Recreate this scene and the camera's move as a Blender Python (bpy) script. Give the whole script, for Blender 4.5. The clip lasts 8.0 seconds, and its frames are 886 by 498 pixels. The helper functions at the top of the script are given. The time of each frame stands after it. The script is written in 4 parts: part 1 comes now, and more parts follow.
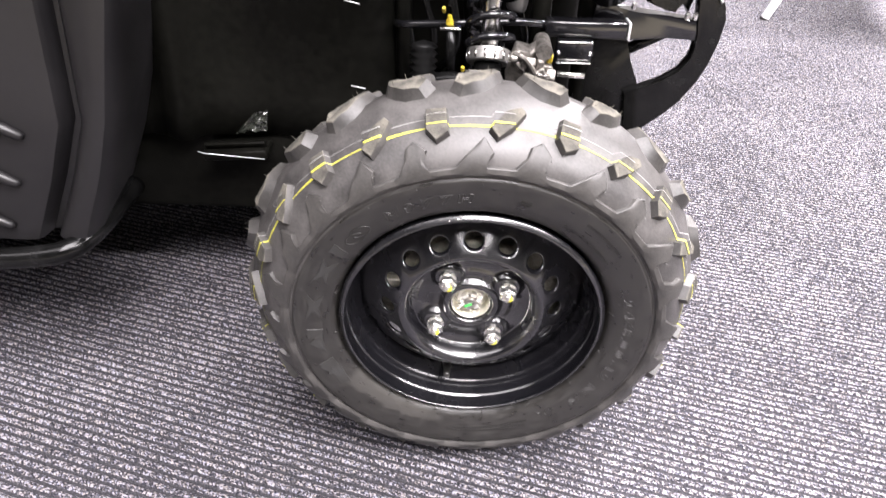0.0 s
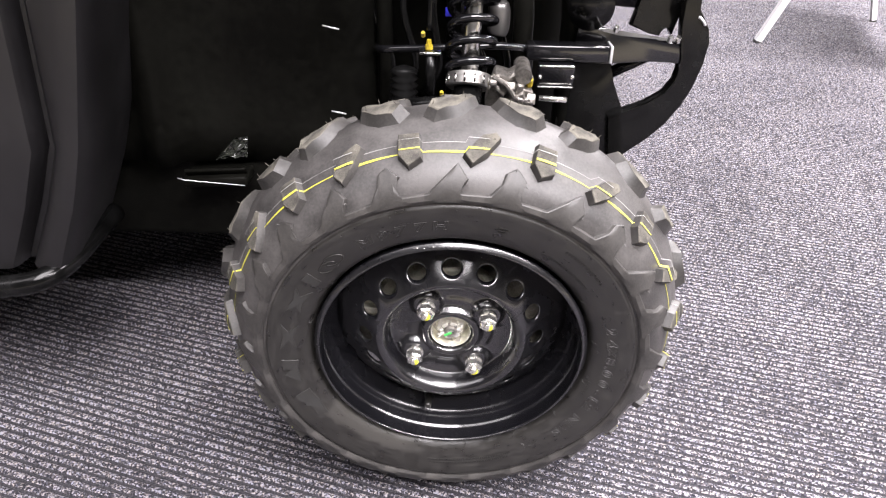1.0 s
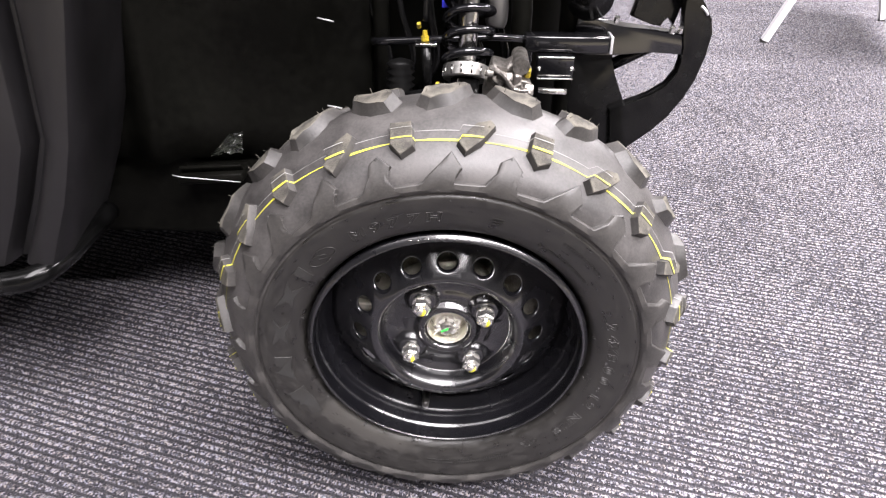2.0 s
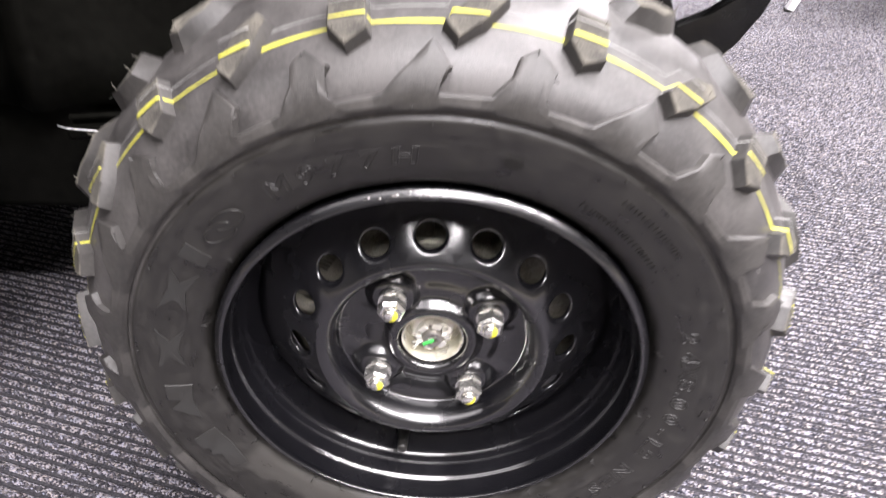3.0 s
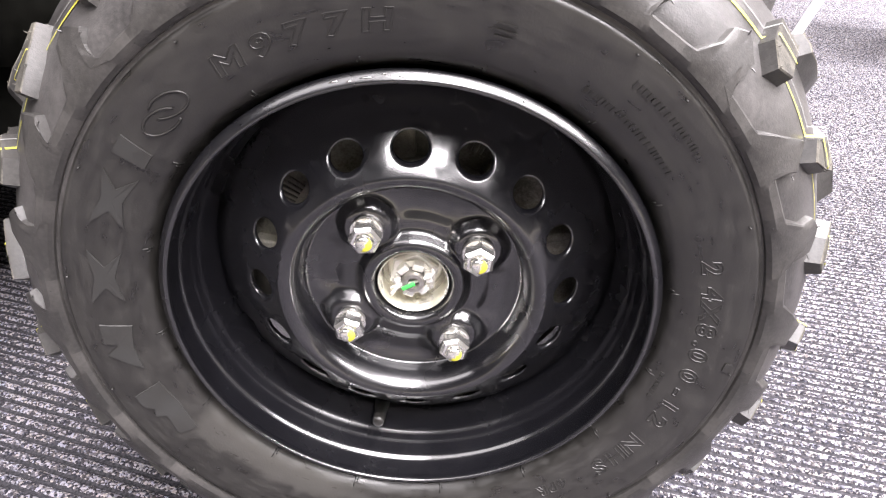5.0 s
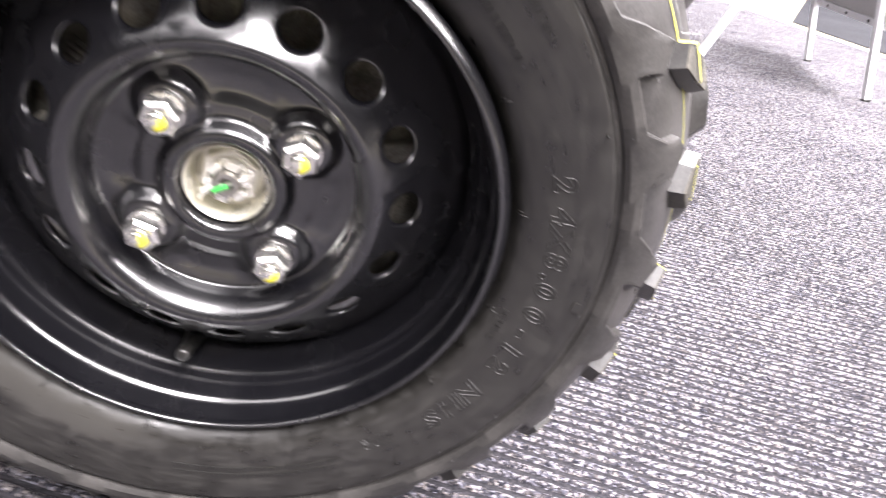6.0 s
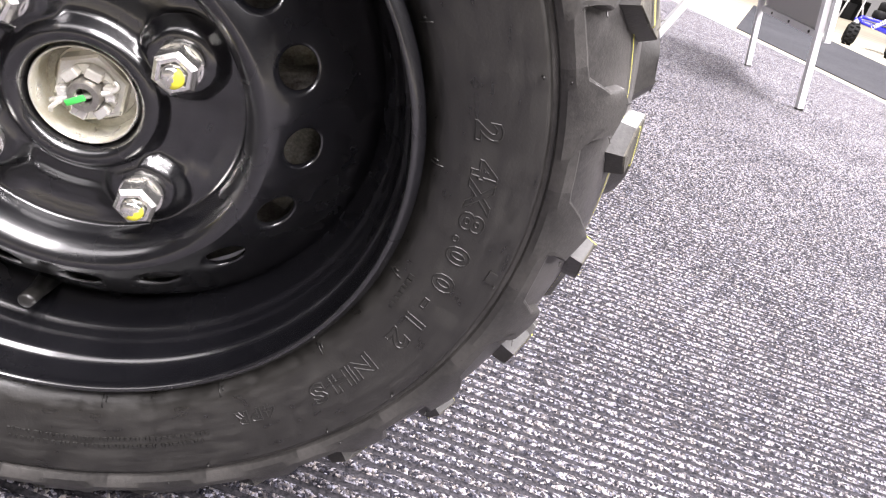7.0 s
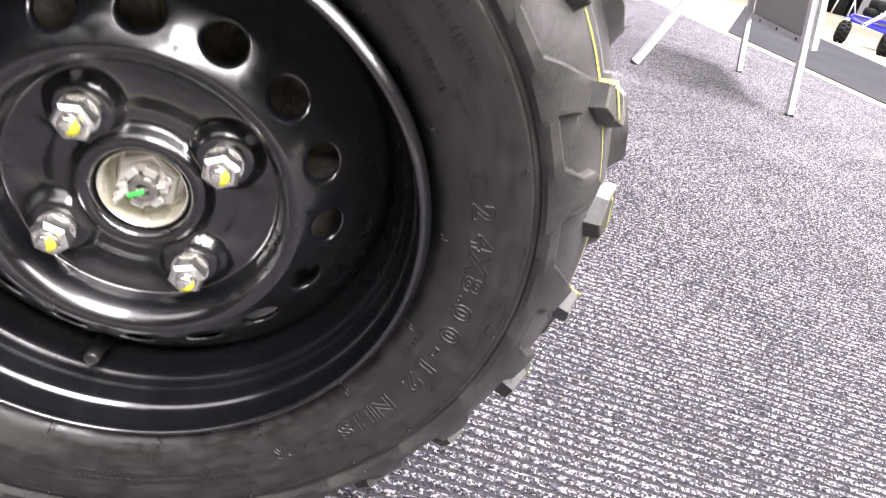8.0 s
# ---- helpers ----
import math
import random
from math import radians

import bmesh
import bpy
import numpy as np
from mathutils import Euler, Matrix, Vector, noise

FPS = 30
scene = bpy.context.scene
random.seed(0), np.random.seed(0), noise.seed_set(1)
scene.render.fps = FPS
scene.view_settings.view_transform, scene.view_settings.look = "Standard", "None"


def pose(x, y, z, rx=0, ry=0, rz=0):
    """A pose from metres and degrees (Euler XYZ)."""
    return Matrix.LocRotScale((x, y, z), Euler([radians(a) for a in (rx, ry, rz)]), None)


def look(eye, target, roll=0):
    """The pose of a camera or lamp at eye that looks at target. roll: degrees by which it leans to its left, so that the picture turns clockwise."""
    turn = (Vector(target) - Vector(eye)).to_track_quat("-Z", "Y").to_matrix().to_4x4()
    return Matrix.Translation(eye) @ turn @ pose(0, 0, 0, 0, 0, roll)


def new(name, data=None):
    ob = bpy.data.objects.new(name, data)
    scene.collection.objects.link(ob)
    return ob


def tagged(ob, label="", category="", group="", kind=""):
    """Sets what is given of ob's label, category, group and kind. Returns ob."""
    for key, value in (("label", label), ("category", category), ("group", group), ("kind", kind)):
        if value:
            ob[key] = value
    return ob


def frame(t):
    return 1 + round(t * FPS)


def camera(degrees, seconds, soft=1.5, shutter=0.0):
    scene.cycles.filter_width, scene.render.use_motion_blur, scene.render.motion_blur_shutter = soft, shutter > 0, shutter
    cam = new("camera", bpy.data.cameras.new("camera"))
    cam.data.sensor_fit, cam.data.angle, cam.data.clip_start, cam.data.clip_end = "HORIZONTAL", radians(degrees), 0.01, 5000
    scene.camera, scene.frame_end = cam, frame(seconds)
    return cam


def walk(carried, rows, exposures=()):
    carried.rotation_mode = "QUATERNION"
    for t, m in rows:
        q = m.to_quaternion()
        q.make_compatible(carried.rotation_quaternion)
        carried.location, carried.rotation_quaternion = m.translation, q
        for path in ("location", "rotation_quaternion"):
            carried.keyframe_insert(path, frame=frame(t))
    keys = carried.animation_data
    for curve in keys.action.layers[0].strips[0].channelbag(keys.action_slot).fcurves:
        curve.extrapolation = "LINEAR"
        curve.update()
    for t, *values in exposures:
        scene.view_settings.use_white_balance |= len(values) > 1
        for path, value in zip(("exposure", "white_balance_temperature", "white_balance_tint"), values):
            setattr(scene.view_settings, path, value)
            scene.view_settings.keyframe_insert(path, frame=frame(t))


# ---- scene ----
cam = camera(64.47, 8.0, soft=1.2, shutter=0.4)
# seconds, eye x y z, pitch, yaw, lean
PATH = [
    (0, -0.0355, -0.7391, 0.8406, -32.77, 0.37, 1.64),
    (0.5, -0.0101, -0.7370, 0.8223, -34.37, 0.19, 1.81),
    (1, -0.0069, -0.7189, 0.8357, -30.92, 0.57, 1.19),
    (1.5, -0.0014, -0.7239, 0.8320, -30.71, 1.16, 0.76),
    (1.7, 0.0016, -0.7360, 0.8246, -30.39, 1.51, 0.52),
    (2.8, 0.0203, -0.5050, 0.7023, -30.61, 0.51, 0.76),
    (3, 0.0134, -0.4637, 0.6449, -30.78, 0.95, 0.62),
    (3.5, -0.0109, -0.4289, 0.5782, -32.73, -1.50, 1.52),
    (4, 0.0026, -0.4407, 0.5416, -29.88, -0.58, 3.50),
    (4.2, -0.0002, -0.4363, 0.5369, -28.55, -1.35, 3.61),
    (5.3, 0.0335, -0.4472, 0.5245, -25.94, 1.47, 0.87),
    (5.5, 0.0346, -0.4421, 0.5098, -25.64, -0.69, 2.28),
    (6, 0.0848, -0.4037, 0.4573, -26.27, -7.03, 9.69),
    (6.5, 0.1122, -0.3640, 0.4266, -26.39, -13.12, 15.43),
    (7, 0.1107, -0.3580, 0.4245, -26.91, -13.36, 17.20),
    (7.5, 0.1079, -0.3630, 0.4307, -27.04, -12.98, 17.48),
    (8, 0.0909, -0.3987, 0.4793, -26.40, -12.95, 15.05),
]


def aim(x, y, z, pitch, yaw, lean):
    p, w = radians(pitch), radians(yaw)
    way = Vector((-math.sin(w) * math.cos(p), math.cos(w) * math.cos(p), math.sin(p)))
    return look((x, y, z), Vector((x, y, z)) + way, lean)


walk(cam, [(t, aim(*row)) for t, *row in PATH], exposures=[(0.0, 0.25), (0.5, -0.05), (1.0, -0.1), (3.0, -0.1), (3.5, 0.08), (4.0, 0.28), (5.5, 0.34), (6.0, 0.26), (6.5, 0.0), (7.0, -0.1), (8.0, -0.05)])

# ---- light ----
world = bpy.data.worlds.new("hall_air")
scene.world = world
world.use_nodes = True
world.node_tree.nodes["Background"].inputs[0].default_value = (0.9, 0.95, 1.0, 1)
world.node_tree.nodes["Background"].inputs[1].default_value = 0.05


def hall_lamp(at, target, sx, sy, watts, color=(1.0, 0.942, 0.976), beam=180):
    data = bpy.data.lights.new("ceiling_lamp", "AREA")
    data.shape, data.size, data.size_y, data.energy, data.color = "RECTANGLE", sx, sy, watts, color
    data.spread = radians(beam)
    ob = new("ceiling_lamp", data)
    ob.matrix_world = look(at, target)
    return ob


# unseen lamps over the stand and the aisle, set to match the brightness there
for lx, ly, size, w in ((2.6, 1.6, 2.2, 1080), (5.0, 7.0, 2.2, 2000), (7.5, 1.0, 2.0, 840), (-4.5, 4.5, 1.6, 40), (12.0, 15.0, 2.5, 1300)):
    hall_lamp((lx, ly, 5.6), (lx, ly, 0), size, size, w)
# broad light panels hung over the aisle before the stand, and a row of spots beside them
for lx, ly, sx, sy, w in ((-4.4, -3.0, 6.0, 2.2, 240), (0.8, -3.4, 3.2, 5.2, 1450)):
    hall_lamp((lx, ly, 5.6), (lx, ly, 0), sx, sy, w)
for lx, w in ((3.4, 380), (5.2, 380), (7.0, 380), (9.0, 380)):
    hall_lamp((lx, -3.6, 5.6), (lx, -3.6, 0), 0.7, 0.7, w)
scene.view_settings.exposure = 0.0


# ---- materials ----
def material(name, color, rough=0.5, metal=0.0, spec=0.5, grain=None, bump=None, coat=0.0, emit=0.0, gloss_range=(0.08, 0.12), coat_rough=0.1):
    """grain: (scale, second colour, amount); bump: (scale, distance in metres)."""
    m = bpy.data.materials.new(name)
    m.use_nodes = True
    nt = m.node_tree
    b = nt.nodes["Principled BSDF"]
    b.inputs["Base Color"].default_value = (*color, 1)
    b.inputs["Roughness"].default_value = rough
    b.inputs["Metallic"].default_value = metal
    b.inputs["Specular IOR Level"].default_value = spec
    b.inputs["Coat Weight"].default_value = coat
    b.inputs["Coat Roughness"].default_value = coat_rough
    co = nt.nodes.new("ShaderNodeTexCoord")
    if emit:
        b.inputs["Emission Color"].default_value = (*color, 1)
        b.inputs["Emission Strength"].default_value = emit
    if grain:
        scale, second, amount = grain
        n1 = nt.nodes.new("ShaderNodeTexNoise")
        n1.inputs["Scale"].default_value = scale
        n1.inputs["Detail"].default_value = 6
        n2 = nt.nodes.new("ShaderNodeTexNoise")
        n2.inputs["Scale"].default_value = scale * 14
        n2.inputs["Detail"].default_value = 3
        add = nt.nodes.new("ShaderNodeMath")
        add.operation = "MULTIPLY_ADD"
        add.inputs[1].default_value = 0.45
        ramp = nt.nodes.new("ShaderNodeMapRange")
        ramp.inputs["From Min"].default_value = 0.55
        ramp.inputs["From Max"].default_value = 0.9
        ramp.inputs["To Max"].default_value = amount
        mix = nt.nodes.new("ShaderNodeMix")
        mix.data_type = "RGBA"
        mix.inputs["A"].default_value = (*color, 1)
        mix.inputs["B"].default_value = (*second, 1)
        for n in (n1, n2):
            nt.links.new(co.outputs["Object"], n.inputs["Vector"])
        nt.links.new(n2.outputs["Fac"], add.inputs[0])
        nt.links.new(n1.outputs["Fac"], add.inputs[2])
        nt.links.new(add.outputs[0], ramp.inputs["Value"])
        nt.links.new(ramp.outputs[0], mix.inputs["Factor"])
        nt.links.new(mix.outputs["Result"], b.inputs["Base Color"])
        rr = nt.nodes.new("ShaderNodeMapRange")
        rr.inputs["From Min"].default_value = 0.3
        rr.inputs["From Max"].default_value = 0.7
        rr.inputs["To Min"].default_value = max(0.0, rough - gloss_range[0])
        rr.inputs["To Max"].default_value = min(1.0, rough + gloss_range[1])
        nt.links.new(n1.outputs["Fac"], rr.inputs["Value"])
        nt.links.new(rr.outputs[0], b.inputs["Roughness"])
    if bump:
        scale, dist = bump
        n3 = nt.nodes.new("ShaderNodeTexNoise")
        n3.inputs["Scale"].default_value = scale
        n3.inputs["Detail"].default_value = 4
        bp = nt.nodes.new("ShaderNodeBump")
        bp.inputs["Distance"].default_value = dist
        bp.inputs["Strength"].default_value = 1.0
        nt.links.new(co.outputs["Object"], n3.inputs["Vector"])
        nt.links.new(n3.outputs["Fac"], bp.inputs["Height"])
        nt.links.new(bp.outputs[0], b.inputs["Normal"])
    return m


def carpet_material(name):
    """Looped yarn twisted from black, grey and off-white strands: each loop takes one of the colours by chance."""
    m = bpy.data.materials.new(name)
    m.use_nodes = True
    nt = m.node_tree
    b = nt.nodes["Principled BSDF"]
    b.inputs["Roughness"].default_value = 0.95
    b.inputs["Specular IOR Level"].default_value = 0.15
    co = nt.nodes.new("ShaderNodeTexCoord")
    warp = nt.nodes.new("ShaderNodeTexNoise")
    warp.inputs["Scale"].default_value = 400
    warp.inputs["Detail"].default_value = 2
    bend = nt.nodes.new("ShaderNodeVectorMath")
    bend.operation = "MULTIPLY_ADD"
    bend.inputs[1].default_value = (0.0024, 0.0024, 0.0024)
    vo = nt.nodes.new("ShaderNodeTexVoronoi")
    vo.inputs["Scale"].default_value = 440
    big = nt.nodes.new("ShaderNodeTexNoise")
    big.inputs["Scale"].default_value = 3.4
    big.inputs["Detail"].default_value = 5
    sep = nt.nodes.new("ShaderNodeSeparateColor")
    add = nt.nodes.new("ShaderNodeMath")
    add.operation = "MULTIPLY_ADD"
    add.inputs[1].default_value = 0.38
    ramp = nt.nodes.new("ShaderNodeValToRGB")
    e = ramp.color_ramp.elements
    e[0].position, e[0].color = 0.28, (0.017, 0.017, 0.022, 1)
    e[1].position, e[1].color = 1.0, (0.33, 0.316, 0.328, 1)
    for pos, c in ((0.46, (0.036, 0.0345, 0.040)), (0.66, (0.066, 0.063, 0.069)), (0.86, (0.139, 0.132, 0.142))):
        n = e.new(pos)
        n.color = (*c, 1)
    bp = nt.nodes.new("ShaderNodeBump")
    bp.inputs["Distance"].default_value = 0.003
    bp.inputs["Strength"].default_value = 0.8
    nt.links.new(co.outputs["Object"], warp.inputs["Vector"])
    nt.links.new(co.outputs["Object"], big.inputs["Vector"])
    nt.links.new(warp.outputs["Color"], bend.inputs[0])
    nt.links.new(co.outputs["Object"], bend.inputs[2])
    nt.links.new(bend.outputs[0], vo.inputs["Vector"])
    nt.links.new(vo.outputs["Color"], sep.inputs[0])
    nt.links.new(big.outputs["Fac"], add.inputs[0])
    nt.links.new(sep.outputs[0], add.inputs[2])
    nt.links.new(add.outputs[0], ramp.inputs[0])
    tint = nt.nodes.new("ShaderNodeValToRGB")
    tint.color_ramp.elements[0].color = (0.90, 0.95, 1.12, 1)
    tint.color_ramp.elements[1].color = (1.10, 1.03, 0.92, 1)
    dye = nt.nodes.new("ShaderNodeMix")
    dye.data_type, dye.blend_type = "RGBA", "MULTIPLY"
    dye.inputs["Factor"].default_value = 1.0
    nt.links.new(sep.outputs[1], tint.inputs[0])
    nt.links.new(ramp.outputs[0], dye.inputs["A"])
    nt.links.new(tint.outputs[0], dye.inputs["B"])
    nt.links.new(dye.outputs["Result"], b.inputs["Base Color"])
    nt.links.new(vo.outputs["Distance"], bp.inputs["Height"])
    bp.invert = True
    nt.links.new(bp.outputs[0], b.inputs["Normal"])
    return m


def sidewall_material(name, dark, pale):
    """Moulded rubber with wiping marks that run round the wheel, and dull blotches."""
    m = material(name, dark, 0.37, spec=0.7, bump=(700, 0.0001))
    nt = m.node_tree
    b = nt.nodes["Principled BSDF"]
    co = nt.nodes.new("ShaderNodeTexCoord")
    sep = nt.nodes.new("ShaderNodeSeparateXYZ")
    flat = nt.nodes.new("ShaderNodeCombineXYZ")
    length = nt.nodes.new("ShaderNodeVectorMath")
    length.operation = "LENGTH"
    ang = nt.nodes.new("ShaderNodeMath")
    ang.operation = "ARCTAN2"
    rr = nt.nodes.new("ShaderNodeMath")
    rr.operation = "MULTIPLY"
    rr.inputs[1].default_value = 230.0
    aa = nt.nodes.new("ShaderNodeMath")
    aa.operation = "MULTIPLY"
    aa.inputs[1].default_value = 8.0
    polar = nt.nodes.new("ShaderNodeCombineXYZ")
    streak = nt.nodes.new("ShaderNodeTexNoise")
    streak.inputs["Scale"].default_value = 1.0
    streak.inputs["Detail"].default_value = 6
    blot = nt.nodes.new("ShaderNodeTexNoise")
    blot.inputs["Scale"].default_value = 42
    blot.inputs["Detail"].default_value = 7
    blot.inputs["Distortion"].default_value = 1.2
    both = nt.nodes.new("ShaderNodeMath")
    both.operation = "MULTIPLY"
    ramp = nt.nodes.new("ShaderNodeMapRange")
    ramp.inputs["From Min"].default_value = 0.13
    ramp.inputs["From Max"].default_value = 0.46
    gloss = nt.nodes.new("ShaderNodeMapRange")
    gloss.inputs["From Min"].default_value = 0.15
    gloss.inputs["From Max"].default_value = 0.36
    gloss.inputs["To Min"].default_value = 0.27
    gloss.inputs["To Max"].default_value = 0.56
    mix = nt.nodes.new("ShaderNodeMix")
    mix.data_type = "RGBA"
    mix.inputs["A"].default_value = (*dark, 1)
    mix.inputs["B"].default_value = (*pale, 1)
    ln = nt.links.new
    ln(co.outputs["Object"], sep.inputs[0])
    ln(sep.outputs["X"], flat.inputs["X"])
    ln(sep.outputs["Z"], flat.inputs["Z"])
    ln(flat.outputs[0], length.inputs[0])
    ln(sep.outputs["Z"], ang.inputs[0])
    ln(sep.outputs["X"], ang.inputs[1])
    ln(length.outputs["Value"], rr.inputs[0])
    ln(ang.outputs[0], aa.inputs[0])
    ln(rr.outputs[0], polar.inputs["X"])
    ln(aa.outputs[0], polar.inputs["Y"])
    ln(polar.outputs[0], streak.inputs["Vector"])
    ln(co.outputs["Object"], blot.inputs["Vector"])
    ln(streak.outputs["Fac"], both.inputs[0])
    ln(blot.outputs["Fac"], both.inputs[1])
    ln(both.outputs[0], ramp.inputs["Value"])
    ln(both.outputs[0], gloss.inputs["Value"])
    ln(ramp.outputs[0], mix.inputs["Factor"])
    ln(mix.outputs["Result"], b.inputs["Base Color"])
    ln(gloss.outputs[0], b.inputs["Roughness"])
    # a dusty patch low on the wall beside the rim, with a ragged edge
    edge = nt.nodes.new("ShaderNodeMath")
    edge.operation = "MULTIPLY_ADD"
    edge.inputs[1].default_value = -0.022
    ln(blot.outputs["Fac"], edge.inputs[0])
    ln(length.outputs["Value"], edge.inputs[2])
    limits = []
    for source, low, high, start, end in ((edge.outputs[0], 0.178, 0.183, 1.0, 0.0), (ang.outputs[0], -2.62, -2.56, 0.0, 1.0), (ang.outputs[0], -1.95, -1.75, 1.0, 0.0)):
        r = nt.nodes.new("ShaderNodeMapRange")
        for key, value in (("From Min", low), ("From Max", high), ("To Min", start), ("To Max", end)):
            r.inputs[key].default_value = value
        ln(source, r.inputs["Value"])
        limits.append(r.outputs[0])
    for other in limits[1:]:
        times = nt.nodes.new("ShaderNodeMath")
        times.operation = "MULTIPLY"
        ln(limits[0], times.inputs[0])
        ln(other, times.inputs[1])
        limits[0] = times.outputs[0]
    dust = nt.nodes.new("ShaderNodeMix")
    dust.data_type = "RGBA"
    dust.inputs["B"].default_value = (0.040, 0.038, 0.034, 1)
    ln(limits[0], dust.inputs["Factor"])
    ln(mix.outputs["Result"], dust.inputs["A"])
    ln(dust.outputs["Result"], b.inputs["Base Color"])
    return m


RUBBER = material("tyre_rubber", (0.033, 0.0314, 0.0305), 0.40, grain=(24, (0.080, 0.0755, 0.073), 0.95), bump=(900, 0.00015))
KNOB = material("scuffed_knob_rubber", (0.048, 0.0455, 0.041), 0.85, spec=0.15, grain=(70, (0.14, 0.131, 0.11), 0.95), bump=(500, 0.0004))
SIDE = material("sidewall_rubber", (0.009, 0.0086, 0.0078), 0.37, spec=0.7, grain=(13, (0.027, 0.0255, 0.023), 0.95), bump=(700, 0.0001), gloss_range=(0.16, 0.24))
# Sidewall rubber is darker than the tread: its weaker light is put into colour.
WIPED = sidewall_material("wiped_sidewall_rubber", (0.0115, 0.0108, 0.0097), (0.027, 0.0255, 0.0228))
# Tread rubber darkened for lugs and knob sides, their shade put into it.
SHOULDER = material("shaded_shoulder_rubber", (0.027, 0.0258, 0.0245), 0.44, spec=0.45, grain=(26, (0.060, 0.0565, 0.053), 0.9), bump=(900, 0.00015))
LETTER = material("moulded_letters", (0.018, 0.0173, 0.016), 0.42, bump=(900, 0.0001))
PALE_LETTER = material("scuffed_letters", (0.027, 0.026, 0.0242), 0.55, grain=(40, (0.03, 0.03, 0.029), 0.8))
YELLOW = material("yellow_chalk_paint", (0.62, 0.6, 0.06), 0.7, grain=(60, (0.35, 0.33, 0.08), 0.7))
WHITE_LINE = material("white_chalk_line", (0.3, 0.3, 0.29), 0.8)
PAINT = material("black_wheel_paint", (0.0042, 0.0042, 0.0054), 0.25, spec=1.0, coat=0.6, coat_rough=0.10, grain=(20, (0.0060, 0.0060, 0.0076), 0.5), gloss_range=(0.05, 0.06))
FRAME = material("black_frame_paint", (0.002, 0.002, 0.002), 0.19, spec=0.25, grain=(30, (0.009, 0.009, 0.009), 0.6))
GLOSS = material("gloss_black_enamel", (0.006, 0.006, 0.007), 0.12, spec=0.55, coat=0.3)
CHROME = material("bright_damper_steel", (0.7, 0.69, 0.67), 0.2, metal=1.0, grain=(40, (0.5, 0.49, 0.47), 0.6))
PLASTIC = material("black_plastic", (0.0026, 0.0026, 0.0022), 0.36, spec=0.04, bump=(600, 0.0001), grain=(6, (0.009, 0.009, 0.0075), 0.6))
GREYPLASTIC = material("dark_grey_plastic", (0.0062, 0.0058, 0.0064), 0.45, bump=(900, 0.00015), grain=(5, (0.013, 0.012, 0.013), 0.6))
ZINC = material("bright_zinc", (0.95, 0.94, 0.90), 0.20, metal=0.95, grain=(60, (0.75, 0.73, 0.67), 0.5))
HUBMETAL = material("pale_zinc_hub", (0.92, 0.91, 0.85), 0.30, metal=0.75, grain=(60, (0.70, 0.66, 0.50), 0.7))
NUTMETAL = material("pale_zinc_nut", (0.93, 0.92, 0.87), 0.28, metal=0.55, grain=(60, (0.75, 0.72, 0.62), 0.6))
YPAINT = material("yellow_marker", (0.8, 0.75, 0.06), 0.5)
AMBER = material("amber_paint", (0.62, 0.46, 0.02), 0.45, grain=(220, (0.1, 0.08, 0.02), 0.8))
GREEN = material("green_marker", (0.08, 0.7, 0.12), 0.5)
ALU = material("pale_aluminium", (0.75, 0.75, 0.76), 0.35, metal=0.6)
WHITEPAINT = material("white_powder_coat", (0.82, 0.82, 0.83), 0.4, grain=(8, (0.75, 0.75, 0.76), 0.5))
BOARD = material("pale_grey_board", (0.48, 0.475, 0.46), 0.5, grain=(4, (0.54, 0.53, 0.52), 0.6))
CARPET = carpet_material("charcoal_fleck_carpet")
MAT = material("dark_grey_felt_mat", (0.026, 0.027, 0.031), 0.95, spec=0.1, grain=(1.6, (0.045, 0.045, 0.05), 0.9), bump=(400, 0.001))
CONCRETE = material("hall_concrete", (0.30, 0.275, 0.21), 0.7, spec=0.2, grain=(2, (0.25, 0.23, 0.18), 0.7))
WALLPAINT = material("hall_wall_paint", (0.22, 0.22, 0.225), 0.8, grain=(0.8, (0.17, 0.17, 0.175), 0.5))
BLUE = material("blue_frame_paint", (0.03, 0.03, 0.5), 0.35)


# ---- builders ----
def part(name, bm, mat, parent=None, label="", smooth=True, m=None):
    me = bpy.data.meshes.new(name)
    bmesh.ops.recalc_face_normals(bm, faces=bm.faces)
    for f in bm.faces:
        f.smooth = smooth
    bm.to_mesh(me)
    bm.free()
    me.materials.append(mat)
    ob = new(name, me)
    if m is not None:
        ob.matrix_basis = m
    if parent:
        ob.parent = parent
    if label:
        ob["label"] = label
    return ob


def sharpen(ob, angle=35):
    ob.data.set_sharp_from_angle(angle=radians(angle))
    return ob


def again(ob, m, parent=None):
    o = bpy.data.objects.new(ob.name.split(".")[0], ob.data)
    scene.collection.objects.link(o)
    o.matrix_basis = m
    o.parent = parent or ob.parent
    return o


def revolve(bm, prof, n=96, close=False):
    """prof: (radius, y) pairs, turned about the y axis."""
    rings = []
    for r, y in prof:
        rings.append([bm.verts.new((r * math.cos(2 * math.pi * i / n), y, r * math.sin(2 * math.pi * i / n))) for i in range(n)])
    pairs = list(zip(rings, rings[1:])) + ([(rings[-1], rings[0])] if close else [])
    for a, b in pairs:
        for i in range(n):
            j = (i + 1) % n
            bm.faces.new((a[i], a[j], b[j], b[i]))
    return rings


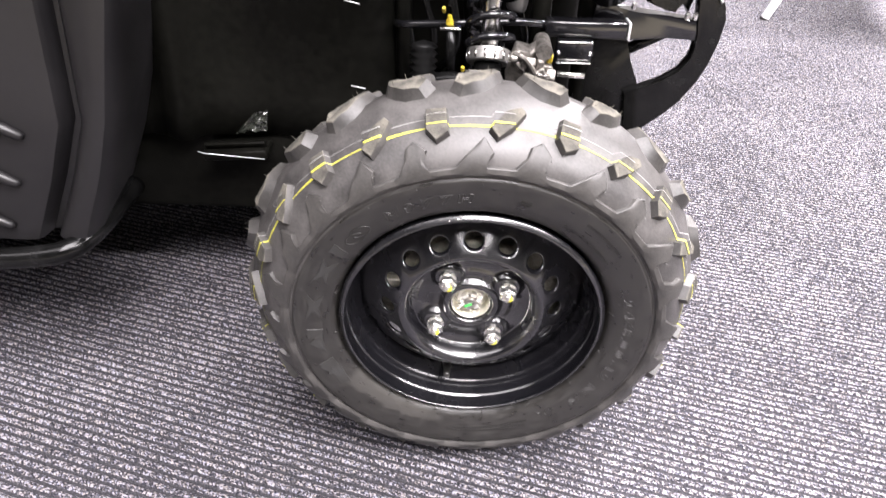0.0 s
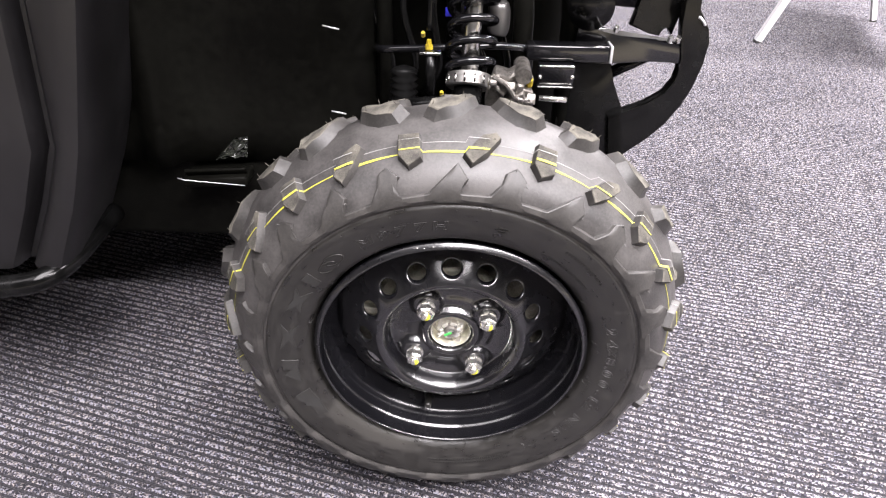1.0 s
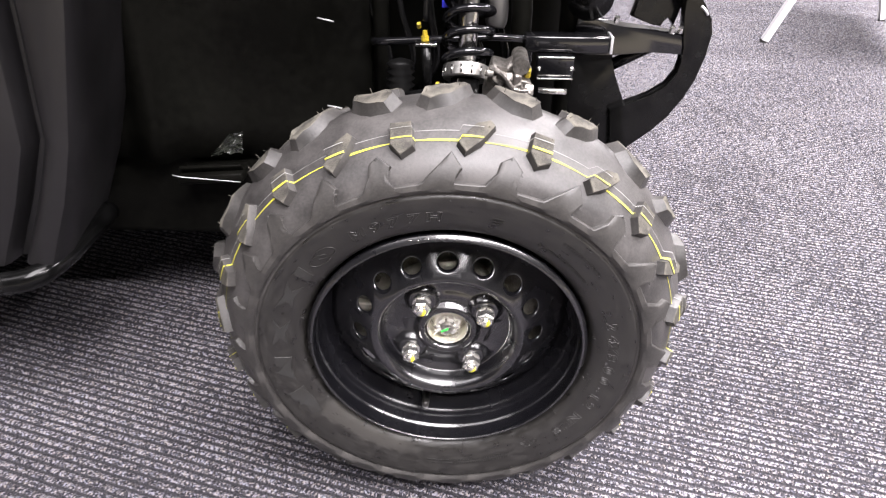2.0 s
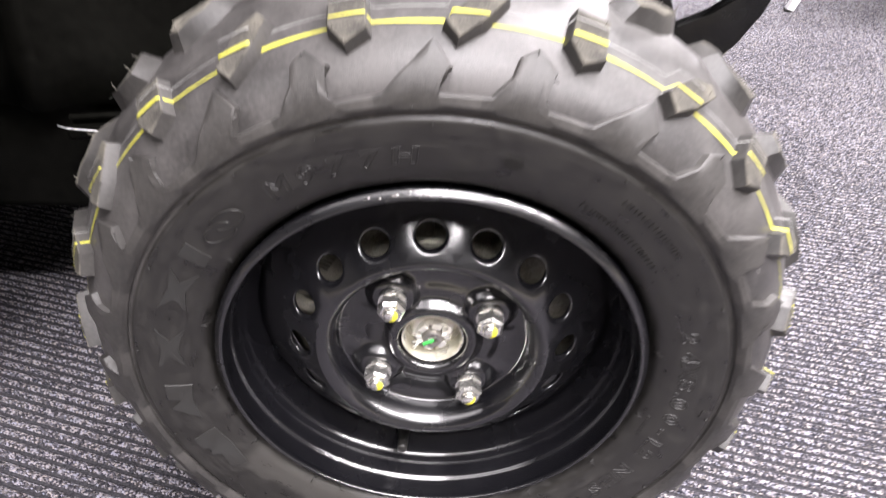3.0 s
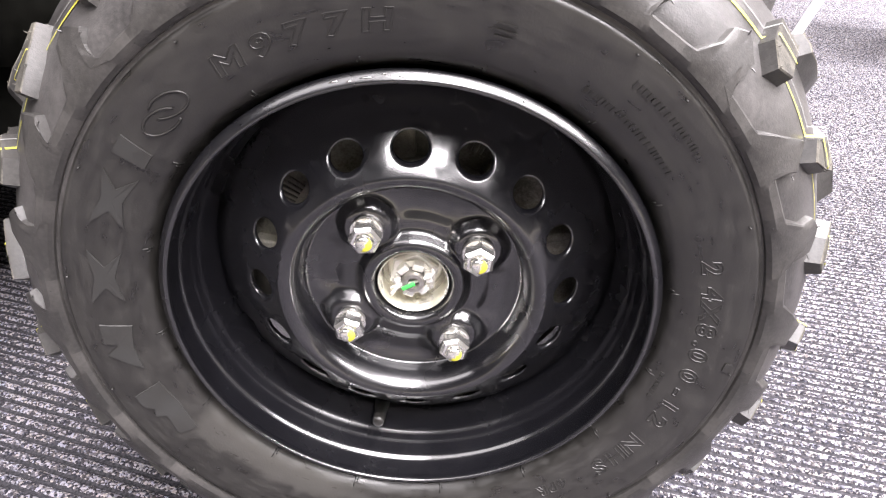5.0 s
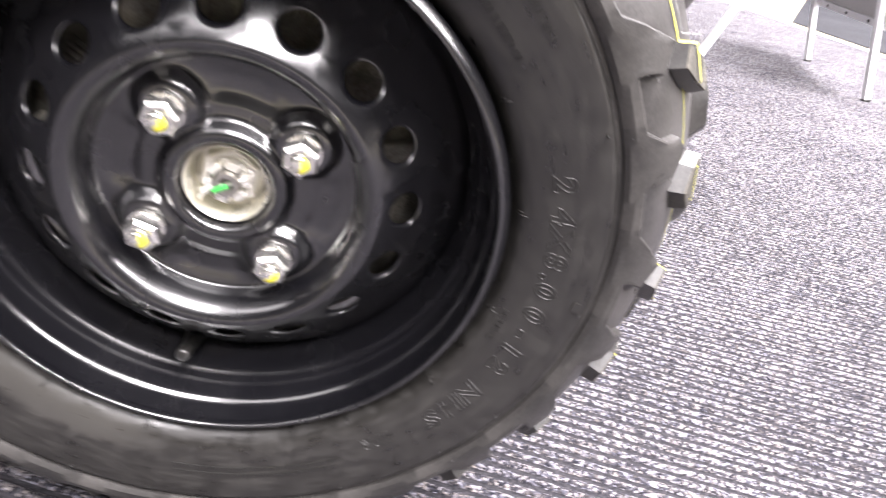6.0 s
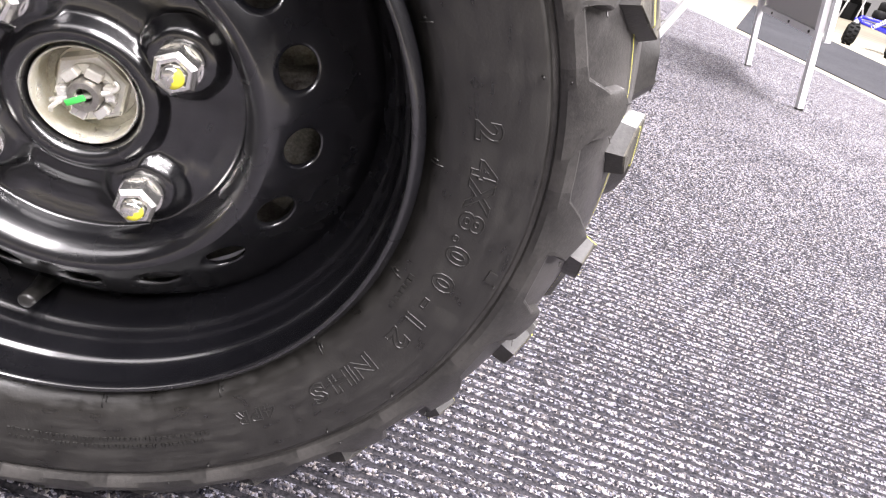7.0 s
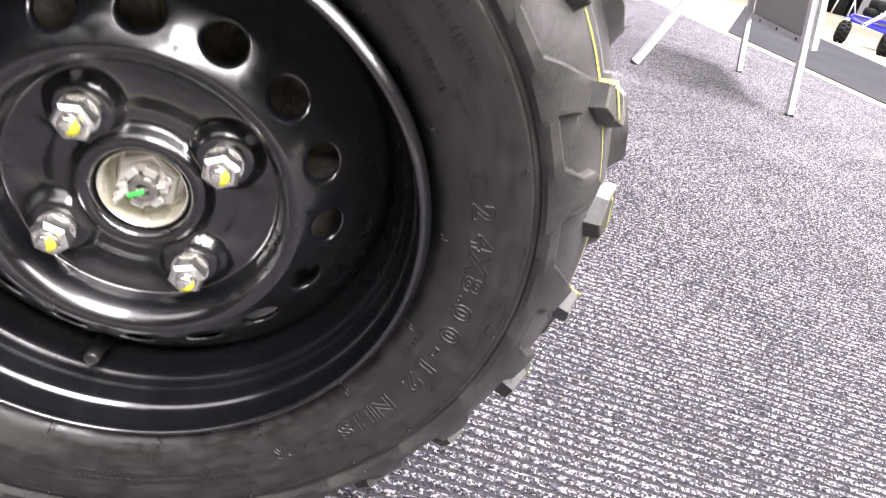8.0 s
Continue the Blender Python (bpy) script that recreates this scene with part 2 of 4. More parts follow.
def smooth_path(pts, steps=6):
    """Catmull-Rom through the points."""
    pts = [Vector(p) for p in pts]
    if len(pts) < 3:
        return pts
    ext = [2 * pts[0] - pts[1]] + pts + [2 * pts[-1] - pts[-2]]
    out = []
    for i in range(1, len(ext) - 2):
        p0, p1, p2, p3 = ext[i - 1:i + 3]
        for k in range(steps):
            t = k / steps
            out.append(0.5 * (2 * p1 + (p2 - p0) * t + (2 * p0 - 5 * p1 + 4 * p2 - p3) * t * t + (3 * p1 - p0 - 3 * p2 + p3) * t ** 3))
    return out + [pts[-1]]


def tube(bm, pts, r, n=12, cap=True, section=None):
    """A tube of radius r (a number or one a point) along pts; section: own outline of (a, b) pairs instead of a circle."""
    pts = [Vector(p) for p in pts]
    rs = r if isinstance(r, (list, tuple)) else [r] * len(pts)
    side = None
    rings = []
    for i, p in enumerate(pts):
        d = (pts[min(i + 1, len(pts) - 1)] - pts[max(i - 1, 0)]).normalized()
        if side is None:
            side = d.cross(Vector((0, 0, 1)) if abs(d.z) < 0.9 else Vector((0, 1, 0))).normalized()
        side = (side - d * side.dot(d)).normalized()
        up = side.cross(d)
        outline = section or [(math.cos(2 * math.pi * k / n), math.sin(2 * math.pi * k / n)) for k in range(n)]
        rings.append([bm.verts.new(p + side * (a * rs[i]) + up * (b * rs[i])) for a, b in outline])
    k = len(rings[0])
    for a, b in zip(rings, rings[1:]):
        for i in range(k):
            bm.faces.new((a[i], a[(i + 1) % k], b[(i + 1) % k], b[i]))
    if cap:
        bm.faces.new(rings[0][::-1])
        bm.faces.new(rings[-1])
    return rings


def box(bm, size, m=Matrix(), bevel=0.0):
    r = bmesh.ops.create_cube(bm, size=1.0, matrix=m @ Matrix.Diagonal((*size, 1)))
    if bevel:
        es = list({e for v in r["verts"] for e in v.link_edges})
        bmesh.ops.bevel(bm, geom=es, offset=bevel, segments=2, affect="EDGES", profile=0.5)


def slab(bm, outline, thick, m=Matrix(), bevel=0.0):
    """A flat plate with that (a, b) outline in the x-z plane of m, of thickness thick along y."""
    a = [bm.verts.new(m @ Vector((x, -thick / 2, z))) for x, z in outline]
    b = [bm.verts.new(m @ Vector((x, thick / 2, z))) for x, z in outline]
    fs = [bm.faces.new(a), bm.faces.new(b[::-1])]
    n = len(a)
    for i in range(n):
        bm.faces.new((a[i], b[i], b[(i + 1) % n], a[(i + 1) % n]))
    if bevel:
        es = list(fs[0].edges) + list(fs[1].edges)
        bmesh.ops.bevel(bm, geom=es, offset=bevel, segments=2, affect="EDGES", profile=0.5)


def thing(name, label, category, at=(0, 0, 0), group="", kind=""):
    ob = new(name)
    ob.location = at
    ob.empty_display_size = 0.05
    return tagged(ob, label, category, group, kind)


def structure(name, bm, mat, label, category, smooth=False):
    return tagged(part(name, bm, mat, smooth=smooth), label, category, kind="structure")


# ---- hall ----
RIB, RIB_TURN = 0.0145, -17.0
X0, X1, Y0, Y1 = -3.2, 3.09, -1.9, 7.4


def clipped(v):
    """Where the rib at the offset v enters and leaves the carpet's rectangle, as lengths along the rib."""
    t = radians(RIB_TURN)
    c, n = math.cos(t), math.sin(t)
    lo, hi = -99.0, 99.0
    for p, d, a, b in ((-n * v, c, X0, X1), (c * v, n, Y0, Y1)):
        u, w = sorted(((a - p) / d, (b - p) / d))
        lo, hi = max(lo, u), min(hi, w)
    return lo, hi


bm = bmesh.new()
prev = None
t = radians(RIB_TURN)
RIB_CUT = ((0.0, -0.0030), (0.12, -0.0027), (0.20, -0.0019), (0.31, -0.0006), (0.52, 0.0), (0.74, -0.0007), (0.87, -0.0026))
for i in range(int(12.5 / RIB) * 7):
    across, z = RIB_CUT[i % 7]
    v = -4.0 + RIB * (i // 7 + across)
    lo, hi = clipped(v)
    if hi - lo < 0.02:
        prev = None
        continue
    cur = [bm.verts.new((u * math.cos(t) - v * math.sin(t), u * math.sin(t) + v * math.cos(t), z)) for u in (lo, hi)]
    if prev:
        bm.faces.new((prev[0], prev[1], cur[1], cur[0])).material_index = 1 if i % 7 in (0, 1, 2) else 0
    prev = cur
floor = structure("floor", bm, CARPET, "charcoal and white flecked ribbed exhibition carpet", "carpet", smooth=True)
# Grooves and one flank of each rib: their darkness is put into the colour.
floor.data.materials.append(material("dark_groove_color", (0.012, 0.012, 0.015), 0.95, spec=0.1, grain=(320, (0.060, 0.057, 0.063), 0.95)))

bm = bmesh.new()
box(bm, (40, 40, 0.2), Matrix.Translation((4, 6, -0.107)))
structure("floor_slab", bm, CONCRETE, "pale beige concrete hall floor", "floor")
bm = bmesh.new()
slab(bm, [(-9, 0), (9, 0), (9, 0.006), (-9, 0.006)], 0.02, pose(X1 + 0.012, 0, -0.0065, 0, 0, 90))
structure("trim", bm, WHITEPAINT, "thin pale edging strip along the carpet", "edging")
bm = bmesh.new()
vs = [(3.14, -4.0), (3.26, 5.3), (6.1, 10.2), (5.13, 5.7), (4.3, 2.0), (4.1, -4.0)]
lo = [bm.verts.new((x, y, -0.0065)) for x, y in vs]
hi = [bm.verts.new((x, y, -0.001)) for x, y in vs]
bm.faces.new(hi)
for k in range(len(vs)):
    bm.faces.new((lo[k], lo[(k + 1) % 6], hi[(k + 1) % 6], hi[k]))
structure("floor_mat", bm, MAT, "dark grey felt runner on the aisle floor", "mat")
for name, size, at in (("wall_north", (40, 0.3, 7), (4, 24, 3.4)), ("wall_south", (40, 0.3, 7), (4, -13.4, 3.4)), ("wall_east", (0.3, 38, 7), (22, 5.3, 3.4)), ("wall_west", (0.3, 38, 7), (-12, 5.3, 3.4))):
    bm = bmesh.new()
    box(bm, size, Matrix.Translation(at))
    # North and east walls are white to give glossy parts bright reflections.
    if name in ("wall_north", "wall_east"):
        structure(name, bm, WHITEPAINT, "plain wall, white to brighten glossy reflections", "wall")
    else:
        structure(name, bm, WALLPAINT, "plain grey exhibition hall wall", "wall")
bm = bmesh.new()
box(bm, (40, 40, 0.3), Matrix.Translation((4, 7, 7.0)))
structure("ceiling", bm, material("black_ceiling_paint", (0.03, 0.03, 0.032), 0.8, grain=(0.8, (0.02, 0.02, 0.022), 0.5)), "black-painted exhibition hall ceiling", "ceiling")

# ---- four-wheeler ----
atv = thing("quad_bike", "black all-terrain quad bike parked on carpet", "vehicle")
# the wheel leans out a little at its top
AXLE = Matrix.Translation((0, 0.06, 0)) @ pose(0, 0, 0, 5.37, -0.41, 0) @ Matrix.Translation((0, -0.06, 0.29))

# tyre section, outer half, from the bead to the middle: (radius, y)
MID = 0.064
OUTER = [(0.1662, -0.002), (0.1688, -0.007), (0.1708, -0.0115), (0.1736, -0.0160), (0.179, -0.0200), (0.190, -0.0240), (0.202, -0.0266), (0.212, -0.0284), (0.2200, -0.0294), (0.2217, -0.0292),
         (0.2230, -0.0274), (0.2241, -0.0267), (0.2256, -0.0267), (0.2300, -0.0264), (0.2382, -0.0236), (0.248, -0.0180), (0.258, -0.008), (0.2670, 0.006), (0.2766, 0.024), (0.2850, 0.045), (0.2890, MID)]
SECTION = OUTER + [(r, 2 * MID - y) for r, y in OUTER[-2::-1]]
bm = bmesh.new()
inner = [(0.1615, 2 * MID), (0.1600, 2 * MID - 0.012), (0.1635, 2 * MID - 0.030), (0.20, 2 * MID - 0.012), (0.25, 2 * MID - 0.03), (0.262, MID), (0.25, 0.02), (0.20, -0.018), (0.1670, 0.012), (0.1660, 0.004)]
revolve(bm, SECTION + inner, 144, close=True)
tyre = part("tyre", bm, RUBBER, atv, "knobbly black rubber tyre with yellow paint line", m=AXLE)
tyre.data.materials.append(WIPED)
for f in tyre.data.polygons:
    c = f.center
    if math.hypot(c.x, c.z) < 0.2223 and c.y < 0.05:
        f.material_index = 1

# arc length along the section, from the shoulder ring
CUT = [Vector(p) for p in SECTION[12:-12]]
ARC = [0.0]
for a, b in zip(CUT, CUT[1:]):
    ARC.append(ARC[-1] + (b - a).length)
# the zero of the arc length lies a little outside the ring
BAND = ARC[2] - 0.0111


def on_tyre(deg, s, h=0.0):
    """A point on the tread: angle about the axle, arc length from the ring (outside to inside), height over it."""
    s = max(0.0, min(ARC[-1] - 1e-6, s + BAND))
    i = max(k for k in range(len(ARC) - 1) if ARC[k] <= s)
    f = (s - ARC[i]) / (ARC[i + 1] - ARC[i])
    p = CUT[i].lerp(CUT[i + 1], f)

    def normal(k):
        d = CUT[min(k + 1, len(CUT) - 1)] - CUT[max(k - 1, 0)]
        return Vector((d.y, -d.x)).normalized()
    n = normal(i).lerp(normal(i + 1), f)
    p = p + n * h
    t = radians(deg)
    return Vector((p.x * math.cos(t), p.y, p.x * math.sin(t)))


def block(outline, height, draft=0.0012, base=0.002, fine=1, rough=0.0):
    """A rubber block on the tread: outline of (degrees, arc length)."""
    bm = bmesh.new()
    if fine > 1:
        out = []
        for (a, s), (b, u) in zip(outline, outline[1:] + outline[:1]):
            out += [(a + (b - a) * k / fine, s + (u - s) * k / fine) for k in range(fine)]
        outline = out
    ca = sum(o[0] for o in outline) / len(outline)
    cs = sum(o[1] for o in outline) / len(outline)

    def ring(h, grow):
        vs = []
        for a, s in outline:
            da, ds = radians(a - ca) * 0.28, s - cs
            k = grow / max(0.004, math.hypot(da, ds))
            vs.append(bm.verts.new(on_tyre(a + (a - ca) * k, s + ds * k, h)))
        return vs
    rings = [ring(-base, draft * 2.5), ring(0.0006, draft * 1.6), ring(height - 0.0008, 0.0), ring(height, -0.0009)]
    for v in rings[2] + rings[3]:
        v.co += Vector([random.uniform(-rough, rough) for _ in range(3)])
    n = len(outline)
    for p, q in zip(rings, rings[1:]):
        for i in range(n):
            bm.faces.new((p[i], p[(i + 1) % n], q[(i + 1) % n], q[i]))
    top = rings[-1]
    if fine > 1:
        c = bm.verts.new(on_tyre(ca, cs, height))
        for i in range(n):
            bm.faces.new((top[i], top[(i + 1) % n], c))
    else:
        bm.faces.new(top)
    return bm


def whisker(bm, deg, s, h, length=0.004):
    p, q = on_tyre(deg, s, h), on_tyre(deg + random.uniform(-0.5, 0.5), s + random.uniform(-0.002, 0.002), h + length)
    tube(bm, [p, q], [0.0005, 0.0003], 4)


L = ARC[-1] - 2 * BAND
PAIRS = 12
# two kinds of knob in each row, alternating round the tyre
ROW_A1 = [(-2.3, 0.0725), (2.1, 0.0735), (2.5, 0.0500), (0.4, 0.0365), (-2.5, 0.0445)]
ROW_A2 = [(3.0, 0.0480), (1.2, 0.0370), (-2.0, 0.0500), (-4.6, 0.0690), (-3.6, 0.0755), (-0.6, 0.0700)]
ROW_B1 = [(-5.0, 0.108), (-1.4, 0.094), (2.8, 0.097), (5.4, 0.112), (5.0, 0.134), (1.2, 0.142), (-0.2, 0.122), (-4.6, 0.132)]
ROW_B2 = [(-4.8, 0.116), (-3.0, 0.100), (1.0, 0.090), (4.4, 0.100), (4.0, 0.118), (0.2, 0.118), (-1.2, 0.146), (-4.4, 0.140)]
ROW_B1, ROW_B2 = ([(a * 0.78 + lean * (s - 0.118), 0.121 + (s - 0.118) * 0.80) for a, s in row] for row, lean in ((ROW_B1, 70), (ROW_B2, -75)))
# edge of the raised band beside the ring, with a narrow and a broad tongue by turns
TONGUE1 = [(-2.5, 0.0088), (1.0, 0.0085), (4.7, 0.0085), (4.4, 0.0225), (3.1, 0.0290), (5.8, 0.0410), (8.0, 0.0340), (8.6, 0.0220), (11.0, 0.0095), (12.5, 0.0088)]
TONGUE2 = [(-2.5, 0.0088), (1.0, 0.0085), (4.0, 0.0088), (3.6, 0.0125), (1.9, 0.0230), (4.3, 0.0390), (7.5, 0.0240), (11.2, 0.0095), (12.5, 0.0088)]


def flipped(outline):
    return [(-a, L - s) for a, s in outline]


KNOB_START = 99.8
kinds = [("tread_knob", ROW_A1, ROW_A2, 0.0095, 0.0), ("centre_knob", ROW_B1, ROW_B2, 0.0115, 6.0), ("tread_knob", flipped(ROW_A1), flipped(ROW_A2), 0.0095, 4.0)]
for name, one, two, high, shift in kinds:
    for k, outline in enumerate((one, two)):
        bm = block(outline, high, draft=0.0042 if name == "centre_knob" else 0.0012, fine=2 if name == "centre_knob" else 1, rough=0.0011 if name == "centre_knob" else 0.0)
        if name == "tread_knob":
            for a, s in (outline[0], outline[2], outline[3]):
                whisker(bm, a * 0.75, s + (0.003 if s < 0.05 else -0.003), high - 0.0005, 0.0016)
        else:
            for a, s in outline[::3]:
                whisker(bm, a * 0.8, 0.118 + (s - 0.118) * 0.8, high - 0.001, random.uniform(0.004, 0.009))
        for j in range(PAIRS):
            turn = pose(0, 0, 0, 0, -(KNOB_START + shift + 30 * j + 15 * k), 0)
            if j == 0:
                ob = part(name, bm, KNOB, tyre, m=turn)
                ob.data.materials.append(SHOULDER)
                for f in list(ob.data.polygons)[:len(outline) * (4 if name == "centre_knob" else 2)]:
                    f.material_index = 1
                sharpen(ob, 30)
            else:
                again(ob, turn)


def side_lug(edge, high=0.0062):
    """One stretch of the raised band between ring and tread, with its tongue."""
    bm = bmesh.new()
    pts = []
    for (a, s), (b, u) in zip(edge, edge[1:]):
        pts += [(a + (b - a) * k / 3, s + (u - s) * k / 3) for k in range(3)]
    pts.append(edge[-1])
    n = len(pts)
    flat = [Vector((radians(a) * 0.25, s)) for a, s in pts]
    cols = []
    for i, (a, s) in enumerate(pts):
        d = (flat[min(i + 1, n - 1)] - flat[max(i - 1, 0)]).normalized()
        if i in (0, n - 1):
            d = Vector((1, 0))
        out = Vector((-d.y, d.x))
        base = edge[0][0] + (edge[-1][0] - edge[0][0]) * i / (n - 1)
        h = high * (1.0 if s < 0.02 else 0.85)
        col = [(base, -0.0030, -0.001), (base, -0.0016, high * 0.35), (base, 0.0005, high * 0.75)]

        def off(w, hh):
            return (a + math.degrees(out.x * w / 0.25), s + out.y * w, hh)
        near = off(-0.0010, h)
        for f in (0.15, 0.4, 0.7):
            col.append((base + (near[0] - base) * f, 0.0022 + (near[1] - 0.0022) * f, high + (h - high) * f))
        col += [near, off(0.0, h - 0.0007), off(0.0012, -0.0010)]
        cols.append([bm.verts.new(on_tyre(*c)) for c in col])
    for p, q in zip(cols, cols[1:]):
        for k in range(len(p) - 1):
            bm.faces.new((p[k], q[k], q[k + 1], p[k + 1]))
    for a, s in (edge[len(edge) // 2], edge[4]):
        whisker(bm, a + 0.2, s - 0.004, high - 0.001, 0.0022)
    return bm


for k, edge_line in enumerate((TONGUE1, TONGUE2)):
    bm = side_lug(edge_line)
    for j in range(PAIRS):
        turn = pose(0, 0, 0, 0, -(KNOB_START + 30 * j + 15 * k), 0)
        if j == 0:
            ob = part("side_lug", bm, SHOULDER, tyre, m=turn)
            sharpen(ob, 30)
        else:
            again(ob, turn)

# painted lines round the tread
def paint_line(name, mat, s0, width, lift, label, wobble):
    bm = bmesh.new()
    prev = None
    n = 720
    for i in range(n + 1):
        deg = i * 360 / n
        h = lift
        rel = (deg - KNOB_START) % 15
        if rel < 2.6 or rel > 12.4:
            h = 0.0100
        s = s0 + wobble * (math.sin(radians(deg * 3)) + 0.6 * math.sin(radians(deg * 11 + 40)))
        w = width * (0.8 + 0.35 * math.sin(radians(deg * 17)))
        cur = (bm.verts.new(on_tyre(deg, s - w / 2, h)), bm.verts.new(on_tyre(deg, s + w / 2, h)))
        if prev:
            bm.faces.new((prev[0], prev[1], cur[1], cur[0]))
        prev = cur
    return part(name, bm, mat, tyre, label)


paint_line("yellow_line", YELLOW, 0.0550, 0.0023, 0.0006, "thin yellow paint line round the tread", 0.0009)
paint_line("pale_line", WHITE_LINE, 0.0660, 0.0007, 0.0005, "faint pale chalk line round the tread", 0.0003)

# ---- rim ----
RIM = [(0.1600, 0.012), (0.1630, 0.002), (0.1652, -0.0060), (0.1668, -0.0115), (0.1674, -0.0138), (0.1671, -0.0150), (0.1663, -0.0160), (0.1652, -0.0171), (0.1641, -0.0181), (0.1630, -0.0190), (0.1621, -0.0196), (0.1612, -0.0197), (0.1604, -0.0191), (0.1600, -0.0180),
       (0.1599, -0.0162), (0.1604, -0.0145), (0.1606, -0.0125), (0.1606, -0.0050), (0.1605, -0.0005), (0.1602, 0.0010), (0.1594, 0.0024), (0.1586, 0.0034), (0.1582, 0.0048), (0.1580, 0.0070), (0.1576, 0.0150), (0.1573, 0.0168), (0.1565, 0.0182),
       (0.1561, 0.0196), (0.1557, 0.0228), (0.1552, 0.0244), (0.1541, 0.0260), (0.1533, 0.0275), (0.1529, 0.0298), (0.1520, 0.0345), (0.1509, 0.0392), (0.1500, 0.0422), (0.1488, 0.0448), (0.1481, 0.0480), (0.1478, 0.070), (0.1550, 0.085), (0.160, 0.120), (0.169, 0.142)]
bm = bmesh.new()
revolve(bm, RIM, 128)
rim = sharpen(part("rim", bm, PAINT, atv, "glossy black pressed-steel rim with round holes", m=AXLE), 60)

# chipped paint and a tyre-lever nick on the lip
for deg, span, r in ((104, 2.2, 0.1648), (101, 1.2, 0.1636), (97.5, 2.6, 0.1642), (94, 1.0, 0.1652), (90.5, 1.6, 0.1640), (66.5, 0.5, 0.1644), (-36, 0.6, 0.1640)):
    bm = bmesh.new()
    arc = [radians(deg + span * (k / 4 - 0.5)) for k in range(5)]
    tube(bm, [(r * math.cos(a), -0.0181 + (r - 0.1641) * 0.9, r * math.sin(a)) for a in arc], [0.0002, 0.0006, 0.0007, 0.0005, 0.0002], 6)
    part("paint_chip", bm, CHROME if span > 0.7 else SIDE, rim, "chipped spot on the rim lip")

# disc, with sixteen round holes in its sloping part
HOLES, HOLE_R, HOLE_HALF = 16, 0.1078, 0.0139
CONE_IN, CONE_OUT = (0.0935, 0.0035), (0.1245, 0.0290)


def cone_y(r):
    f = (r - CONE_IN[0]) / (CONE_OUT[0] - CONE_IN[0])
    return CONE_IN[1] + (CONE_OUT[1] - CONE_IN[1]) * (f ** 1.2 if f > 0 else 0)


bm = bmesh.new()
seg = 12
full = HOLES * seg
ring_in = [bm.verts.new((CONE_IN[0] * math.cos(2 * math.pi * i / full), CONE_IN[1], CONE_IN[0] * math.sin(2 * math.pi * i / full))) for i in range(full)]
ring_out = [bm.verts.new((CONE_OUT[0] * math.cos(2 * math.pi * i / full), CONE_OUT[1], CONE_OUT[0] * math.sin(2 * math.pi * i / full))) for i in range(full)]
radial = 8
edge = {}
for h in range(HOLES):
    a = 2 * math.pi * (h * seg) / full
    edge[h] = [bm.verts.new((r * math.cos(a), cone_y(r), r * math.sin(a))) for r in [CONE_IN[0] + (CONE_OUT[0] - CONE_IN[0]) * k / radial for k in range(1, radial)]]
for h in range(HOLES):
    # border of the cell, counter-clockwise from its inner right corner
    i0, i1 = h * seg, ((h + 1) * seg) % full
    border = [ring_in[(i0 + k) % full] for k in range(seg + 1)] + edge[(h + 1) % HOLES] + [ring_out[(i0 + seg - k) % full] for k in range(seg + 1)] + edge[h][::-1]
    mid = 2 * math.pi * (i0 + seg / 2) / full
    cx, cz = HOLE_R * math.cos(mid), HOLE_R * math.sin(mid)
    loops = []
    for grow, dy in ((1.22, 0.0), (1.08, 0.0006), (1.0, 0.0025), (1.0, 0.0055)):
        loop = []
        for v in border:
            d = Vector((v.co.x - cx, v.co.z - cz)).normalized() * HOLE_HALF * grow * 0.81
            ax = Vector((math.cos(mid), math.sin(mid)))
            d = d - ax * (d.dot(ax) * 0.23)
            x, z = cx + d.x, cz + d.y
            loop.append(bm.verts.new((x, cone_y(math.hypot(x, z)) + dy, z)))
        loops.append(loop)
    chain = [border] + loops
    for p, q in zip(chain, chain[1:]):
        for k in range(len(border)):
            n = (k + 1) % len(border)
            bm.faces.new((p[k], p[n], q[n], q[k]))
# crown, bowl, bolt face and the lip of the middle opening
FACE = [(0.0935, 0.0035), (0.0922, 0.0025)] + [(0.0785 + 0.0125 * (1 - math.cos(radians(a))), 0.0245 - 0.0223 * math.sin(radians(a))) for a in range(90, -1, -9)]
FACE += [(0.0776, 0.0262), (0.0755, 0.0268), (0.0720, 0.0268), (0.0690, 0.0268), (0.0660, 0.0267), (0.0630, 0.0266), (0.0600, 0.0264), (0.0570, 0.0263), (0.0540, 0.0262), (0.0510, 0.0260), (0.0480, 0.0258),
         (0.0440, 0.0258), (0.0415, 0.0250), (0.0395, 0.0228), (0.0375, 0.0195), (0.0355, 0.0172), (0.0335, 0.0163), (0.0310, 0.0165), (0.0288, 0.0180), (0.0275, 0.0210), (0.0268, 0.036)]
prev = ring_in
for r, y in FACE[1:]:
    cur = []
    for i in range(full):
        t = 2 * math.pi * i / full
        cur.append(bm.verts.new((r * math.cos(t), y, r * math.sin(t))))
    for i in range(full):
        bm.faces.new((prev[i], prev[(i + 1) % full], cur[(i + 1) % full], cur[i]))
    prev = cur
prev = ring_out
for r, y in ((0.131, 0.0345), (0.137, 0.0402), (0.1430, 0.0462), (0.1487, 0.0520)):
    cur = [bm.verts.new((r * math.cos(2 * math.pi * i / full), y, r * math.sin(2 * math.pi * i / full))) for i in range(full)]
    for i in range(full):
        bm.faces.new((prev[i], prev[(i + 1) % full], cur[(i + 1) % full], cur[i]))
    prev = cur
disc_turn = pose(0, 0, 0, 0, -11.25, 0)
